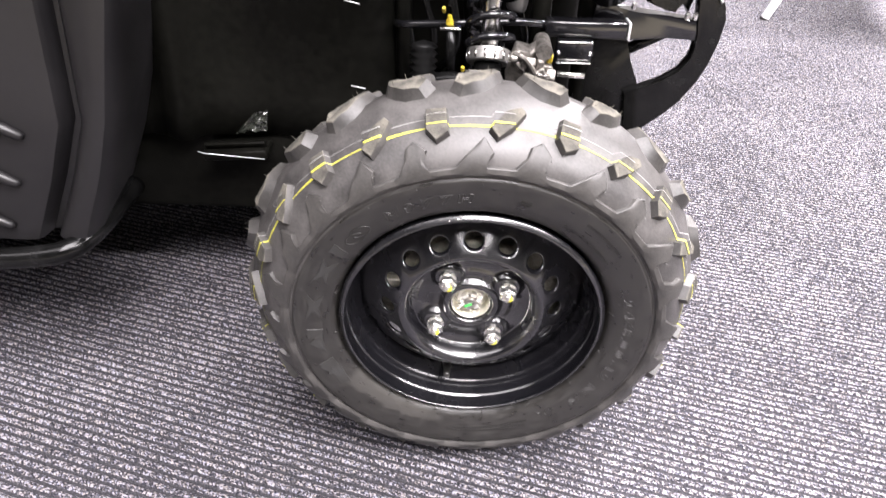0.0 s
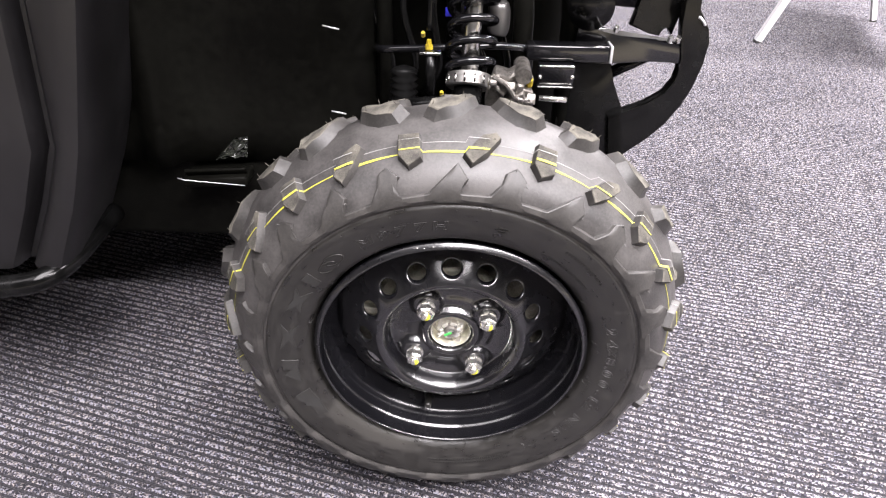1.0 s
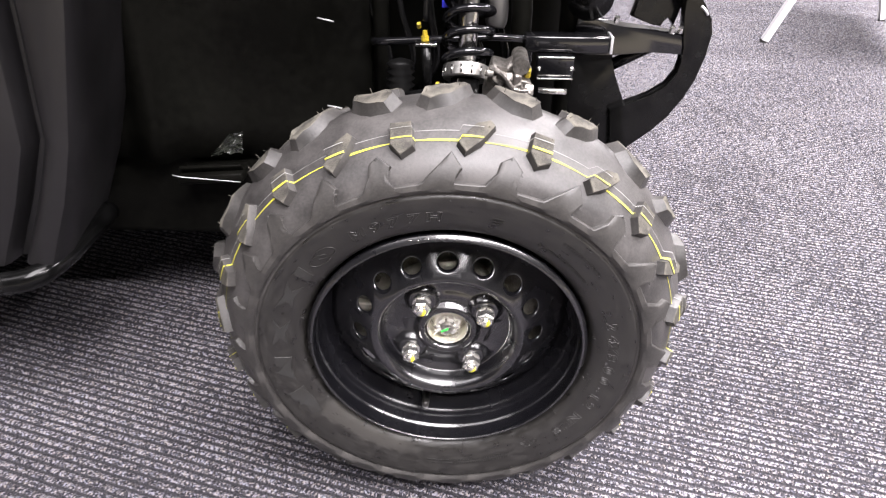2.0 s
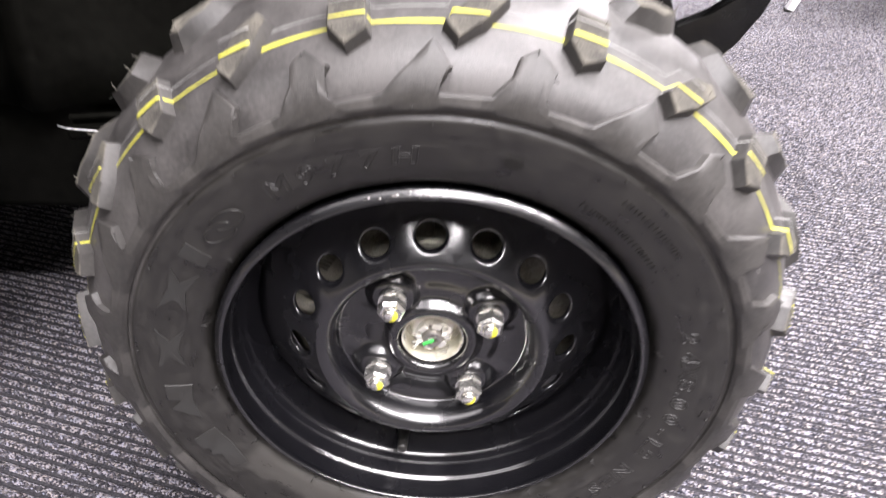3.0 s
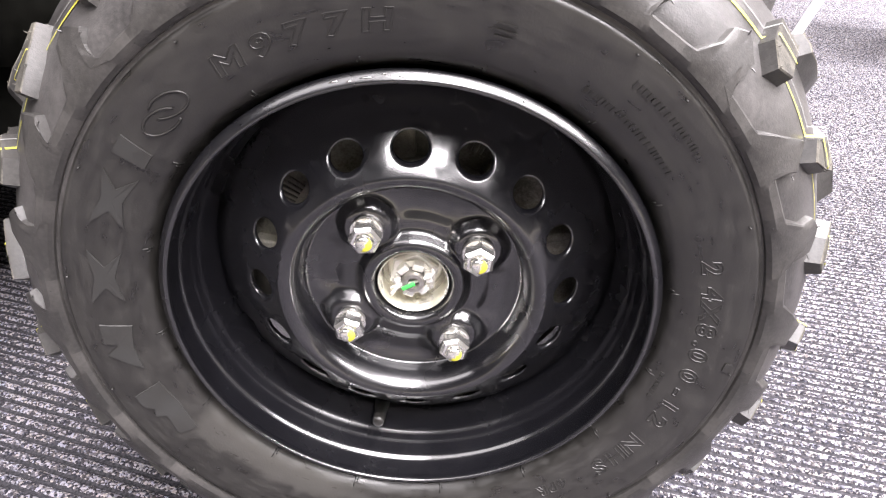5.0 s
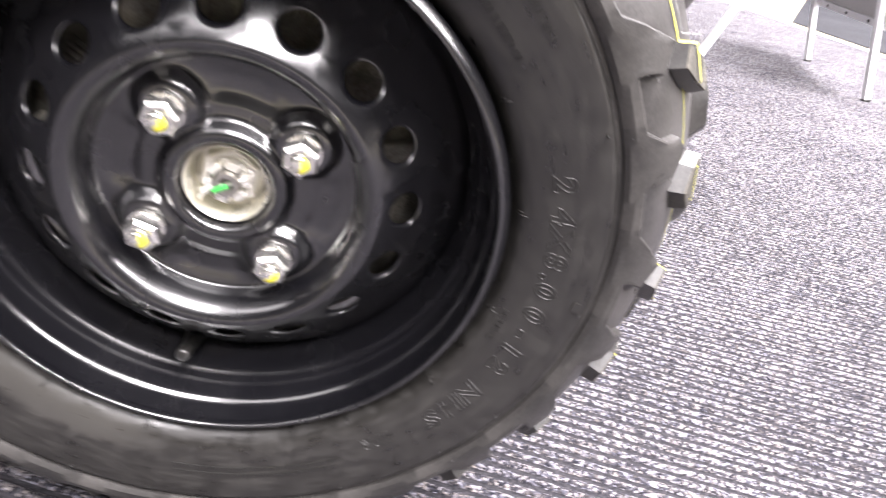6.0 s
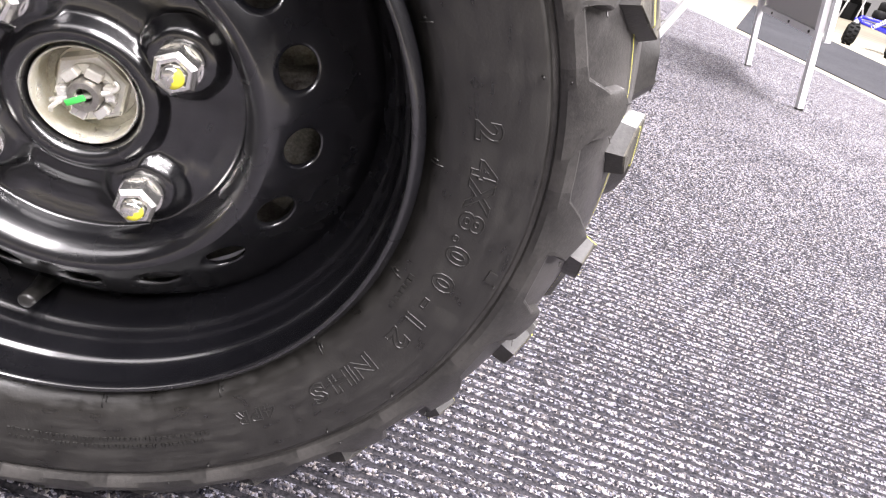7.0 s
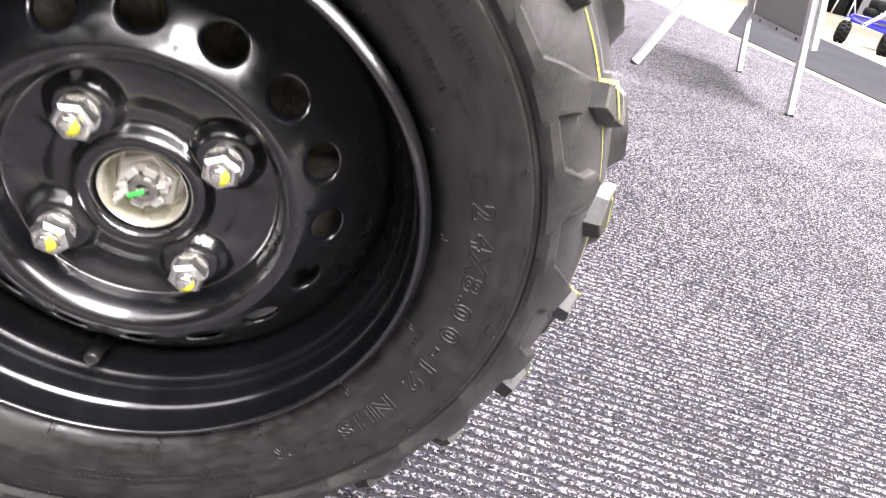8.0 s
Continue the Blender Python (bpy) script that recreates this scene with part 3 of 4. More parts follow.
bmesh.ops.transform(bm, matrix=disc_turn, verts=bm.verts)
LUGS = [33.75 + 90 * k for k in range(4)]
# raised seats round the studs, and shallow hollows between them
for v in bm.verts:
    r = math.hypot(v.co.x, v.co.z)
    if 0.040 < r < 0.0765:
        best = min(math.hypot(v.co.x - 0.055 * math.cos(radians(a)), v.co.z - 0.055 * math.sin(radians(a))) for a in LUGS)
        v.co.y -= 0.0088 * max(0.0, min(1.0, (0.0225 - best) / 0.0070)) ** 1.2
        off = abs((math.degrees(math.atan2(v.co.z, v.co.x)) - LUGS[0] + 45) % 90 - 45)
        side = max(0.0, min(1.0, (off - 20) / 12))
        deep = max(0.0, min(1.0, (r - 0.049) / 0.008)) * max(0.0, min(1.0, (0.0750 - r) / 0.008))
        v.co.y += 0.0028 * (side * side * (3 - 2 * side)) * (deep * deep * (3 - 2 * deep))
disc = part("wheel_disc", bm, PAINT, rim)

# lug nuts
YELLOW_SIDE = (-0.2, -0.5, 0.0, -0.9)


def hexnut(bm, flat, y0, y1, n=6, chamfer=0.0015, turn=0.0):
    r = flat / 2 / math.cos(math.pi / n)
    rings = []
    for rr, y in ((r, y1), (r, y0 + chamfer), (r - chamfer, y0), (flat * 0.36, y0), (flat * 0.335, y0 + 0.001), (flat * 0.335, y0 + 0.0045)):
        rings.append([bm.verts.new((rr * math.cos(2 * math.pi * i / n + turn), y, rr * math.sin(2 * math.pi * i / n + turn))) for i in range(n)])
    for a, b in zip(rings, rings[1:]):
        for i in range(n):
            bm.faces.new((a[i], a[(i + 1) % n], b[(i + 1) % n], b[i]))
    bm.faces.new(rings[-1])
    bm.faces.new(rings[0][::-1])


for k, a in enumerate(LUGS):
    at = Matrix.Translation((0.055 * math.cos(radians(a)), 0, 0.055 * math.sin(radians(a))))
    bm = bmesh.new()
    hexnut(bm, 0.0194, 0.0008, 0.0125, chamfer=0.0022, turn=radians((25, 5, 40, 14)[k]))
    revolve(bm, [(0.0100, 0.0125), (0.0112, 0.0128), (0.0114, 0.0140), (0.0110, 0.0165), (0.0085, 0.0195)], 24)
    nut = sharpen(part("lug_nut", bm, ZINC, rim, "bright zinc lug nut", m=at), 40)
    bm = bmesh.new()
    revolve(bm, [(0.0056, 0.008), (0.0056, -0.0018), (0.0052, -0.0030), (0.0043, -0.0038), (0.0030, -0.0043), (0.0015, -0.0046), (0.0001, -0.0046)], 32)
    stud = sharpen(part("wheel_stud", bm, ZINC, rim, "stud end dabbed with yellow marker", m=at), 40)
    stud.data.materials.append(YPAINT)
    for f in stud.data.polygons:
        if f.center.y < -0.0020 and f.center.x * math.cos(YELLOW_SIDE[k]) + f.center.z * math.sin(YELLOW_SIDE[k]) > 0.0008:
            f.material_index = 1

# rubber valve
bm = bmesh.new()
tube(bm, [(0, 0.046, 0), (0, 0.030, 0.004), (0, 0.022, 0.0065), (0, 0.021, 0.0068), (0, 0.010, 0.0105), (0, 0.0085, 0.011)], [0.0068, 0.0054, 0.0042, 0.0050, 0.0046, 0.0030], 14)
part("valve_stem", bm, SIDE, rim, "short black rubber tyre valve with cap", m=Matrix.Translation((-0.0290, 0.003, -0.1405)))

# hub, castle nut and pin
bm = bmesh.new()
revolve(bm, [(0.045, 0.052), (0.0262, 0.050), (0.0259, 0.0225), (0.0252, 0.0216), (0.0246, 0.0225), (0.0240, 0.0400), (0.0232, 0.0440), (0.0215, 0.0455), (0.0001, 0.0457)], 64)
hub = part("hub", bm, HUBMETAL, atv, "pale zinc-plated wheel hub", m=AXLE)
bm = bmesh.new()
revolve(bm, [(0.0205, 0.0462), (0.0205, 0.0432), (0.0198, 0.0424), (0.0120, 0.0424)], 48)
sharpen(part("washer", bm, HUBMETAL, hub, "thick pale washer"), 40)
bm = bmesh.new()
hexnut(bm, 0.0330, 0.0322, 0.0430, chamfer=0.0014, turn=radians(20))
axle_nut = sharpen(part("axle_nut", bm, NUTMETAL, hub, "bright castellated axle nut"), 40)
bm = bmesh.new()
revolve(bm, [(0.0136, 0.0330), (0.0136, 0.0300), (0.0085, 0.0300)], 48)
sharpen(part("nut_collar", bm, NUTMETAL, axle_nut), 40)
for i in range(6):
    t = radians(60 * i + 12)
    bm = bmesh.new()
    box(bm, (0.0050, 0.0070, 0.0078), Matrix.Translation((0.0112 * math.cos(t), 0.0275, 0.0112 * math.sin(t))) @ pose(0, 0, 0, 0, -math.degrees(t), 0), 0.0007)
    part("castle_tooth", bm, NUTMETAL, axle_nut, smooth=False)
bm = bmesh.new()
revolve(bm, [(0.0082, 0.036), (0.0082, 0.0222), (0.0074, 0.0206), (0.0046, 0.0206), (0.0038, 0.0222), (0.0034, 0.0290), (0.0001, 0.0300)], 32)
sharpen(part("axle_end", bm, material("machined_axle_steel", (0.42, 0.40, 0.37), 0.4, metal=0.8, grain=(120, (0.2, 0.19, 0.17), 0.7)), hub, "machined axle end with a centre hole"), 40)
bm = bmesh.new()
tube(bm, [(-0.0165, 0.0255, -0.0072), (-0.0105, 0.0240, -0.0046), (0.0, 0.0240, -0.0008), (0.0125, 0.0246, 0.0040)], 0.0015, 8)
tube(bm, smooth_path([(-0.0105, 0.0240, -0.0046), (-0.0150, 0.0222, -0.0090), (-0.0160, 0.0235, -0.0120)], 4), 0.0012, 8)
tube(bm, smooth_path([(0.0118, 0.0246, 0.0040), (0.0150, 0.0250, 0.0072), (0.0128, 0.0262, 0.0092)], 4), 0.0014, 8)
part("cotter_pin", bm, NUTMETAL, hub, "split pin through the axle end")
bm = bmesh.new()
box(bm, (0.0105, 0.0014, 0.0032), pose(-0.0035, 0.0202, -0.0022, 0, -30, 0), 0.0006)
part("marker_dab", bm, GREEN, hub, "stroke of bright green marker paint")

# ---- lettering and moulding marks on the sidewall ----
FLANK = OUTER[:10]


def flank(r, lift):
    """A point of the sidewall's section at the radius r, lifted off it."""
    for (r0, y0), (r1, y1) in zip(FLANK, FLANK[1:]):
        if r <= r1:
            return y0 + (y1 - y0) * (r - r0) / (r1 - r0) - lift
    return FLANK[-1][1] - lift


def bent(bm, deg, radius, lift):
    """Bends a flat shape (x along the writing, y outward, z height) onto the sidewall, read clockwise from deg."""
    for v in bm.verts:
        r = radius + v.co.y
        t = radians(deg) - v.co.x / radius
        v.co = Vector((r * math.cos(t), flank(r, lift + v.co.z), r * math.sin(t)))


def sign_mesh(text, size, stretch=1.0):
    curve = bpy.data.curves.new("writing", "FONT")
    curve.body, curve.size, curve.resolution_u, curve.shear = text, size, 3, 0.12
    curve.fill_mode, curve.bevel_depth, curve.bevel_resolution, curve.offset = "NONE", 0.00045, 1, 0.0005
    ob = bpy.data.objects.new("writing", curve)
    scene.collection.objects.link(ob)
    dg = bpy.context.evaluated_depsgraph_get()
    me = bpy.data.meshes.new_from_object(ob.evaluated_get(dg))
    bpy.data.objects.remove(ob)
    bm = bmesh.new()
    bm.from_mesh(me)
    bpy.data.meshes.remove(me)
    bmesh.ops.subdivide_edges(bm, edges=[e for e in bm.edges if e.calc_length() > 0.006], cuts=3)
    for v in bm.verts:
        v.co.x *= stretch
    xs = [v.co.x for v in bm.verts]
    mid = (min(xs) + max(xs)) / 2
    for v in bm.verts:
        v.co.x -= mid
        v.co.y -= size * 0.35
    return bm


def write(text, degs, radius, size, stretch=1.3, label="raised rubber lettering", mat=LETTER):
    for ch, deg in zip(text, degs):
        bm = sign_mesh(ch, size, stretch)
        bent(bm, deg, radius, 0.0)
        part("letter", bm, mat, tyre, label, smooth=False)


write("M977H", (118.6, 112.4, 106.2, 100.0, 93.9), 0.1968, 0.0165, 1.45)
write("24X8.00-12", (14.6, 8.6, 4.4, 0.0, -3.4, -6.2, -11.6, -16.4, -20.2, -24.6), 0.1955, 0.0165, 1.2)
write("NHS", (-33.3, -38.0, -42.9), 0.1945, 0.0165, 1.25)
write("4PR", (-52.6, -55.2, -57.8), 0.1920, 0.0105, 1.1)


def plate_on_flank(outline, deg, radius, mat, label, lift=0.0004, name="emblem"):
    bm = bmesh.new()
    fine = []
    for (x0, y0), (x1, y1) in zip(outline, outline[1:] + outline[:1]):
        fine += [(x0 + (x1 - x0) * k / 3, y0 + (y1 - y0) * k / 3) for k in range(3)]
    cx, cy = sum(p[0] for p in fine) / len(fine), sum(p[1] for p in fine) / len(fine)
    top = [bm.verts.new((x, y, 0.0006)) for x, y in fine]
    low = [bm.verts.new((x * 1.02, y * 1.02, -0.0006)) for x, y in fine]
    c = bm.verts.new((cx, cy, 0.0006))
    n = len(fine)
    for k in range(n):
        bm.faces.new((top[k], top[(k + 1) % n], c))
        bm.faces.new((low[k], low[(k + 1) % n], top[(k + 1) % n], top[k]))
    bent(bm, deg, radius, lift)
    return part(name, bm, mat, tyre, label, smooth=False)


def flipped_x(outline):
    return [(-x, y) for x, y in outline]


STAR = [(-0.0196, 0.0098), (0.0, 0.0058), (0.0196, 0.0098), (0.0080, 0.0), (0.0196, -0.0098), (0.0, -0.0058), (-0.0196, -0.0098), (-0.0080, 0.0)]
SLANT = [(-0.0060, -0.0098), (0.0052, -0.0098), (0.0085, 0.0098), (-0.0036, 0.0098)]
CREST = [(-0.0150, -0.0098), (-0.0190, 0.0098), (-0.0040, 0.0110), (-0.0030, 0.0030), (0.0010, 0.0030), (0.0050, 0.0120), (0.0220, -0.0050), (0.0020, -0.0060)]
RIDGE = [(-0.0215, -0.0086), (-0.0170, 0.0112), (-0.0070, 0.0112), (-0.0040, 0.0045), (0.0040, 0.0090), (0.0070, 0.0020), (0.0250, 0.0050), (0.0285, -0.0080), (0.0020, -0.0110)]
for outline, deg in ((SLANT, 143.4), (STAR, 153.7), (STAR, 171.0), (flipped_x(CREST), -172.6), (flipped_x(RIDGE), -155.3)):
    plate_on_flank(outline, deg, 0.197, PALE_LETTER, "pale scuffed raised emblem shape")
# oval emblem of two interlocked loops
bm = bmesh.new()
for turn in (0, 180):
    loop = []
    for k in range(25):
        t = radians(-150 + 300 * k / 24)
        x, y = 0.0052 + 0.0125 * math.cos(t), 0.0030 + 0.0066 * math.sin(t)
        c, n = math.cos(radians(-14 + turn)), math.sin(radians(-14 + turn))
        loop.append((c * x - n * y, n * x + c * y, 0.0))
    tube(bm, loop, 0.00075, 6)
bent(bm, 133.2, 0.1955, 0.0003)
part("emblem", bm, LETTER, tyre, "raised oval emblem of two linked loops")
bm = bmesh.new()
box(bm, (0.011, 0.0012, 0.001), pose(0, 0.0035, 0.0003))
box(bm, (0.013, 0.0012, 0.001), pose(0, 0.0, 0.0003))
box(bm, (0.009, 0.0012, 0.001), pose(0, -0.0035, 0.0003))
bent(bm, 74.7, 0.1985, 0.0003)
part("emblem", bm, LETTER, tyre, "small raised mark", smooth=False)


def small_print(deg0, deg1, radius, high, gap):
    """A line of writing too small to read, as little raised bars."""
    bm = bmesh.new()
    d = deg0
    while d > deg1:
        w = random.choice((0.0012, 0.0018, 0.0026))
        x = -radians(d - deg0) * radius
        box(bm, (w, high * random.uniform(0.7, 1.0), 0.0008), pose(x + w / 2, 0, 0.0003))
        d -= math.degrees((w + gap * random.choice((0.8, 1.0, 1.0, 2.2))) / radius)
    bent(bm, deg0, radius, 0.0002)
    tagged(part("small_print", bm, LETTER, tyre, "line of tiny raised print", smooth=False), kind="stuff")


for args in ((53.5, 37.0, 0.2065, 0.0042, 0.0012), (59.0, 36.0, 0.1880, 0.0042, 0.0012), (-66.0, -98.0, 0.2005, 0.0026, 0.0009), (-64.5, -98.0, 0.1955, 0.0026, 0.0009), (-13.0, -20.5, 0.1800, 0.0032, 0.0010)):
    small_print(*args)
bm = bmesh.new()
for k in range(16):
    deg = 98 - 22.6 * k
    t = radians(deg)
    for r0, r1, dt in ((0.171, 0.1765, 0.0), (0.172, 0.174, 0.012)):
        tube(bm, [Vector((r * math.cos(t + dt), flank(r, 0.0004), r * math.sin(t + dt))) for r in (r0, (r0 + r1) / 2, r1)], 0.0005, 5)
    for r in (0.2185, 0.2305):
        q = t + radians(random.uniform(3, 18))
        tube(bm, [Vector((r * math.cos(q), flank(r, 0.0), r * math.sin(q))), Vector((r * math.cos(q), flank(r, 0.0025), r * math.sin(q)))], 0.0007, 5)
tagged(part("mould_whisker", bm, LETTER, tyre, "fine rubber moulding whiskers"), kind="stuff")
bm = bmesh.new()
slab(bm, [(-0.004, -0.0022), (0.003, -0.0028), (0.004, 0.002), (-0.003, 0.0024)], 0.001, Matrix())
for v in bm.verts:
    v.co = Vector((v.co.x, v.co.z, v.co.y))
bent(bm, -7.4, 0.2156, 0.0005)
part("mould_mark", bm, SIDE, tyre, smooth=False)

# ---- running gear ----
DRUM = material("cast_alloy_drum", (0.52, 0.50, 0.42), 0.42, metal=0.45, grain=(45, (0.14, 0.13, 0.10), 0.9), bump=(140, 0.0015))
bm = bmesh.new()
revolve(bm, [(0.02, 0.040), (0.078, 0.046), (0.083, 0.050), (0.084, 0.085), (0.05, 0.09), (0.045, 0.13), (0.0001, 0.13)], 48)
revolve(bm, [(0.08, 0.060), (0.104, 0.056), (0.122, 0.058), (0.134, 0.066), (0.138, 0.086), (0.138, 0.104), (0.08, 0.104)], 64)
drum = part("brake_drum", bm, DRUM, atv, "rough cast brake drum behind the wheel", m=AXLE)
for k in range(9):
    a = 40 * k + 14
    bm = bmesh.new()
    box(bm, (0.034, 0.014, 0.007 + 0.004 * (k % 3)), pose(0.103 * math.cos(radians(a)), 0.053, 0.103 * math.sin(radians(a)), 0, -a, 0), 0.002)
    for j in range(5 if k % 2 else 0):
        tube(bm, [(0.0985 * math.cos(radians(a + 9 + 2.2 * j)), 0.052, 0.0985 * math.sin(radians(a + 9 + 2.2 * j))), (0.114 * math.cos(radians(a + 9 + 2.2 * j)), 0.052, 0.114 * math.sin(radians(a + 9 + 2.2 * j)))], 0.0013, 6)
    part("drum_rib", bm, DRUM, drum)

axis0, axis1 = Vector((0.0150, 0.250, 0.546)), Vector((0.0285, 0.395, 0.80))
shock_dir = (axis1 - axis0).normalized()


def along_shock(d, a=0.0, r=0.0):
    side = shock_dir.cross(Vector((0, 1, 0))).normalized()
    up = side.cross(shock_dir)
    return axis0 + shock_dir * d + side * (r * math.cos(a)) + up * (r * math.sin(a))


bm = bmesh.new()
tube(bm, [along_shock(-0.05), along_shock(0.30)], 0.0128, 20)
shock = part("shock_absorber", bm, CHROME, atv, "front shock with bright body and black coil spring")
bm = bmesh.new()
helix = [along_shock(-0.011 + 0.029 * k / 24, 2.2 - 2 * math.pi * k / 24, 0.0315) for k in range(9, 24 * 9)]
tube(bm, helix, 0.0058, 10)
part("coil_spring", bm, GLOSS, shock, "glossy black coil spring")
bm = bmesh.new()
tube(bm, [along_shock(-0.024), along_shock(-0.022), along_shock(-0.006)], [0.029, 0.031, 0.031], 32)
collar = sharpen(part("adjuster_body", bm, material("turned_alloy", (0.45, 0.44, 0.42), 0.35, metal=0.9, grain=(90, (0.2, 0.2, 0.19), 0.8)), shock, "turned alloy preload collar"), 40)
for k in range(14):
    a = 2 * math.pi * k / 14
    bm = bmesh.new()
    tube(bm, [along_shock(-0.021, a, 0.031), along_shock(-0.010, a, 0.031)], 0.0016, 6)
    part("collar_rib", bm, CHROME, collar)
bm = bmesh.new()
tube(bm, [along_shock(-0.006), along_shock(-0.006), along_shock(-0.001), along_shock(-0.001)], [0.030, 0.0375, 0.0375, 0.030], 32)
sharpen(part("spring_seat", bm, WHITEPAINT, shock, "white notched spring seat"), 40)
bm = bmesh.new()
tube(bm, [along_shock(-0.10), along_shock(-0.023)], 0.020, 16)
part("lower_body", bm, FRAME, shock, "black lower damper body")

# bellows over the drive joint
bm = bmesh.new()
prof = []
for k in range(19):
    prof.append((0.0150 + 0.0060 * (k % 2), 0.13 + 0.0050 * k))
revolve(bm, [(0.001, 0.13)] + prof + [(0.001, 0.224)], 28)
part("joint_boot", bm, material("boot_rubber", (0.004, 0.004, 0.004), 0.5, spec=0.2), atv, "ribbed black rubber drive-joint boot", m=pose(-0.079, 0.262, 0.318, 82, 0, 0))

# steering knuckle casting
cast = material("dull_cast_alloy", (0.40, 0.375, 0.345), 0.34, metal=0.85, grain=(90, (0.1, 0.095, 0.085), 0.9), bump=(250, 0.0012))
bm = bmesh.new()
for size, place in (((0.022, 0.03, 0.05), (0.052, 0.20, 0.540, 10, 14, 0)), ((0.034, 0.02, 0.016), (0.070, 0.195, 0.556, 20, -30, 10)), ((0.012, 0.02, 0.05), (0.084, 0.20, 0.535, 0, 28, 0)), ((0.026, 0.02, 0.02), (0.076, 0.19, 0.525, 25, 10, 35))):
    box(bm, size, pose(*place), 0.004)
tube(bm, [(0.084, 0.175, 0.562), (0.084, 0.22, 0.566)], 0.011, 14)
tube(bm, [(0.060, 0.172, 0.548), (0.060, 0.20, 0.552)], 0.006, 6)
tube(bm, smooth_path([(0.045, 0.18, 0.560), (0.062, 0.17, 0.552), (0.075, 0.172, 0.535), (0.094, 0.18, 0.530)]), 0.0035, 8)
knuckle = sharpen(part("steering_knuckle", bm, cast, atv, "dull cast alloy steering knuckle"), 35)
for k in range(10):
    bm = bmesh.new()
    box(bm, (random.uniform(0.008, 0.018), 0.014, random.uniform(0.008, 0.022)), pose(0.044 + 0.0056 * k, random.uniform(0.178, 0.19), 0.556 - 0.0022 * k + random.uniform(-0.014, 0.010), random.uniform(-30, 30), random.uniform(-50, 50), random.uniform(-30, 30)), 0.0018)
    part("casting_lug", bm, cast, knuckle)
bm = bmesh.new()
tube(bm, [(0.0935, 0.19, 0.546), (0.0935, 0.185, 0.556)], 0.0042, 6)
part("paint_marked_nut", bm, AMBER, atv, "small nut dabbed with yellow paint", smooth=False)
bm = bmesh.new()
tube(bm, [(-0.022, 0.19, 0.530), (-0.022, 0.187, 0.536)], 0.0026, 6)
part("paint_marked_nut", bm, AMBER, atv, "small nut dabbed with yellow paint", smooth=False)

# upper arm, frame box and brackets
bm = bmesh.new()
tube(bm, smooth_path([(-0.125, 0.37, 0.545), (-0.112, 0.30, 0.560), (-0.06, 0.285, 0.566), (0.06, 0.285, 0.572), (0.12, 0.31, 0.56)]), 0.0055, 14)
part("upper_arm", bm, GLOSS, atv, "glossy black tubular suspension arm")
bm = bmesh.new()
tube(bm, smooth_path([(-0.14, 0.22, 0.40), (-0.10, 0.26, 0.47), (-0.03, 0.24, 0.50), (0.05, 0.24, 0.47), (0.12, 0.27, 0.40)]), 0.011, 12)
part("lower_arm", bm, FRAME, atv)
bm = bmesh.new()
box(bm, (0.120, 0.030, 0.024), Matrix.Translation((0.156, 0.30, 0.563)), 0.004)
frame_box = part("frame_rail", bm, GLOSS, atv, "glossy black square frame rail")
bm = bmesh.new()
for dz in (-0.0105, 0.0105):
    box(bm, (0.004, 0.032, 0.003), Matrix.Translation((0.217, 0.30, 0.563 + dz)), 0.0008)
for dy in (-0.0145, 0.0145):
    box(bm, (0.004, 0.003, 0.021), Matrix.Translation((0.217, 0.30 + dy, 0.563)), 0.0008)
part("rail_end", bm, ALU, frame_box, "bright outline of the rail's end")
bm = bmesh.new()
box(bm, (0.052, 0.02, 0.034), pose(0.140, 0.285, 0.533, 8, 0, 0), 0.003)
bracket = part("pivot_bracket", bm, GLOSS, atv, "black pivot bracket with bolts")
bm = bmesh.new()
for k in range(2):
    box(bm, (0.050, 0.004, 0.002), Matrix.Translation((0.140, 0.2735, 0.5185 + 0.030 * k)), 0.0005)
    tube(bm, [(0.117 + 0.046 * k, 0.278, 0.533), (0.117 + 0.046 * k, 0.272, 0.533)], 0.003, 6)
tube(bm, [(0.118, 0.272, 0.502), (0.158, 0.272, 0.500)], 0.0045, 8)
part("bracket_bolt", bm, ZINC, bracket, "bright bracket edges and bolts")
for x0, x1, y in ((0.078, 0.108, 0.33), (0.150, 0.180, 0.35), (-0.02, 0.012, 0.42), (-0.125, -0.10, 0.36)):
    bm = bmesh.new()
    tube(bm, [((x0 + x1) / 2, y + 0.01, 0.30), ((x0 + x1) / 2, y, 0.60), ((x0 + x1) / 2 - 0.02, y + 0.06, 0.92)], (x1 - x0) / 2, 14)
    part("frame_upright", bm, PLASTIC, atv)
bm = bmesh.new()
tube(bm, smooth_path([(-0.0415, 0.25, 0.600), (-0.038, 0.26, 0.66), (-0.02, 0.30, 0.72), (0.0, 0.36, 0.80)]), 0.0035, 8)
hose = part("brake_hose", bm, FRAME, atv, "thin black brake hose with yellow fitting")
bm = bmesh.new()
tube(bm, [(-0.0415, 0.25, 0.5745), (-0.0415, 0.25, 0.581), (-0.0415, 0.25, 0.581), (-0.0415, 0.25, 0.588)], [0.0052, 0.0052, 0.0036, 0.0030], 6)
tube(bm, [(-0.050, 0.26, 0.590), (-0.050, 0.255, 0.596)], 0.003, 6)
part("fitting", bm, AMBER, hose, "yellow-painted hose fitting", smooth=False)
bm = bmesh.new()
tube(bm, [(-0.040, 0.25, 0.566), (-0.038, 0.255, 0.50)], 0.007, 10)
part("bracket_post", bm, FRAME, hose)
bm = bmesh.new()
box(bm, (0.030, 0.014, 0.004), pose(-0.040, 0.25, 0.571, 10, 0, 0), 0.001)
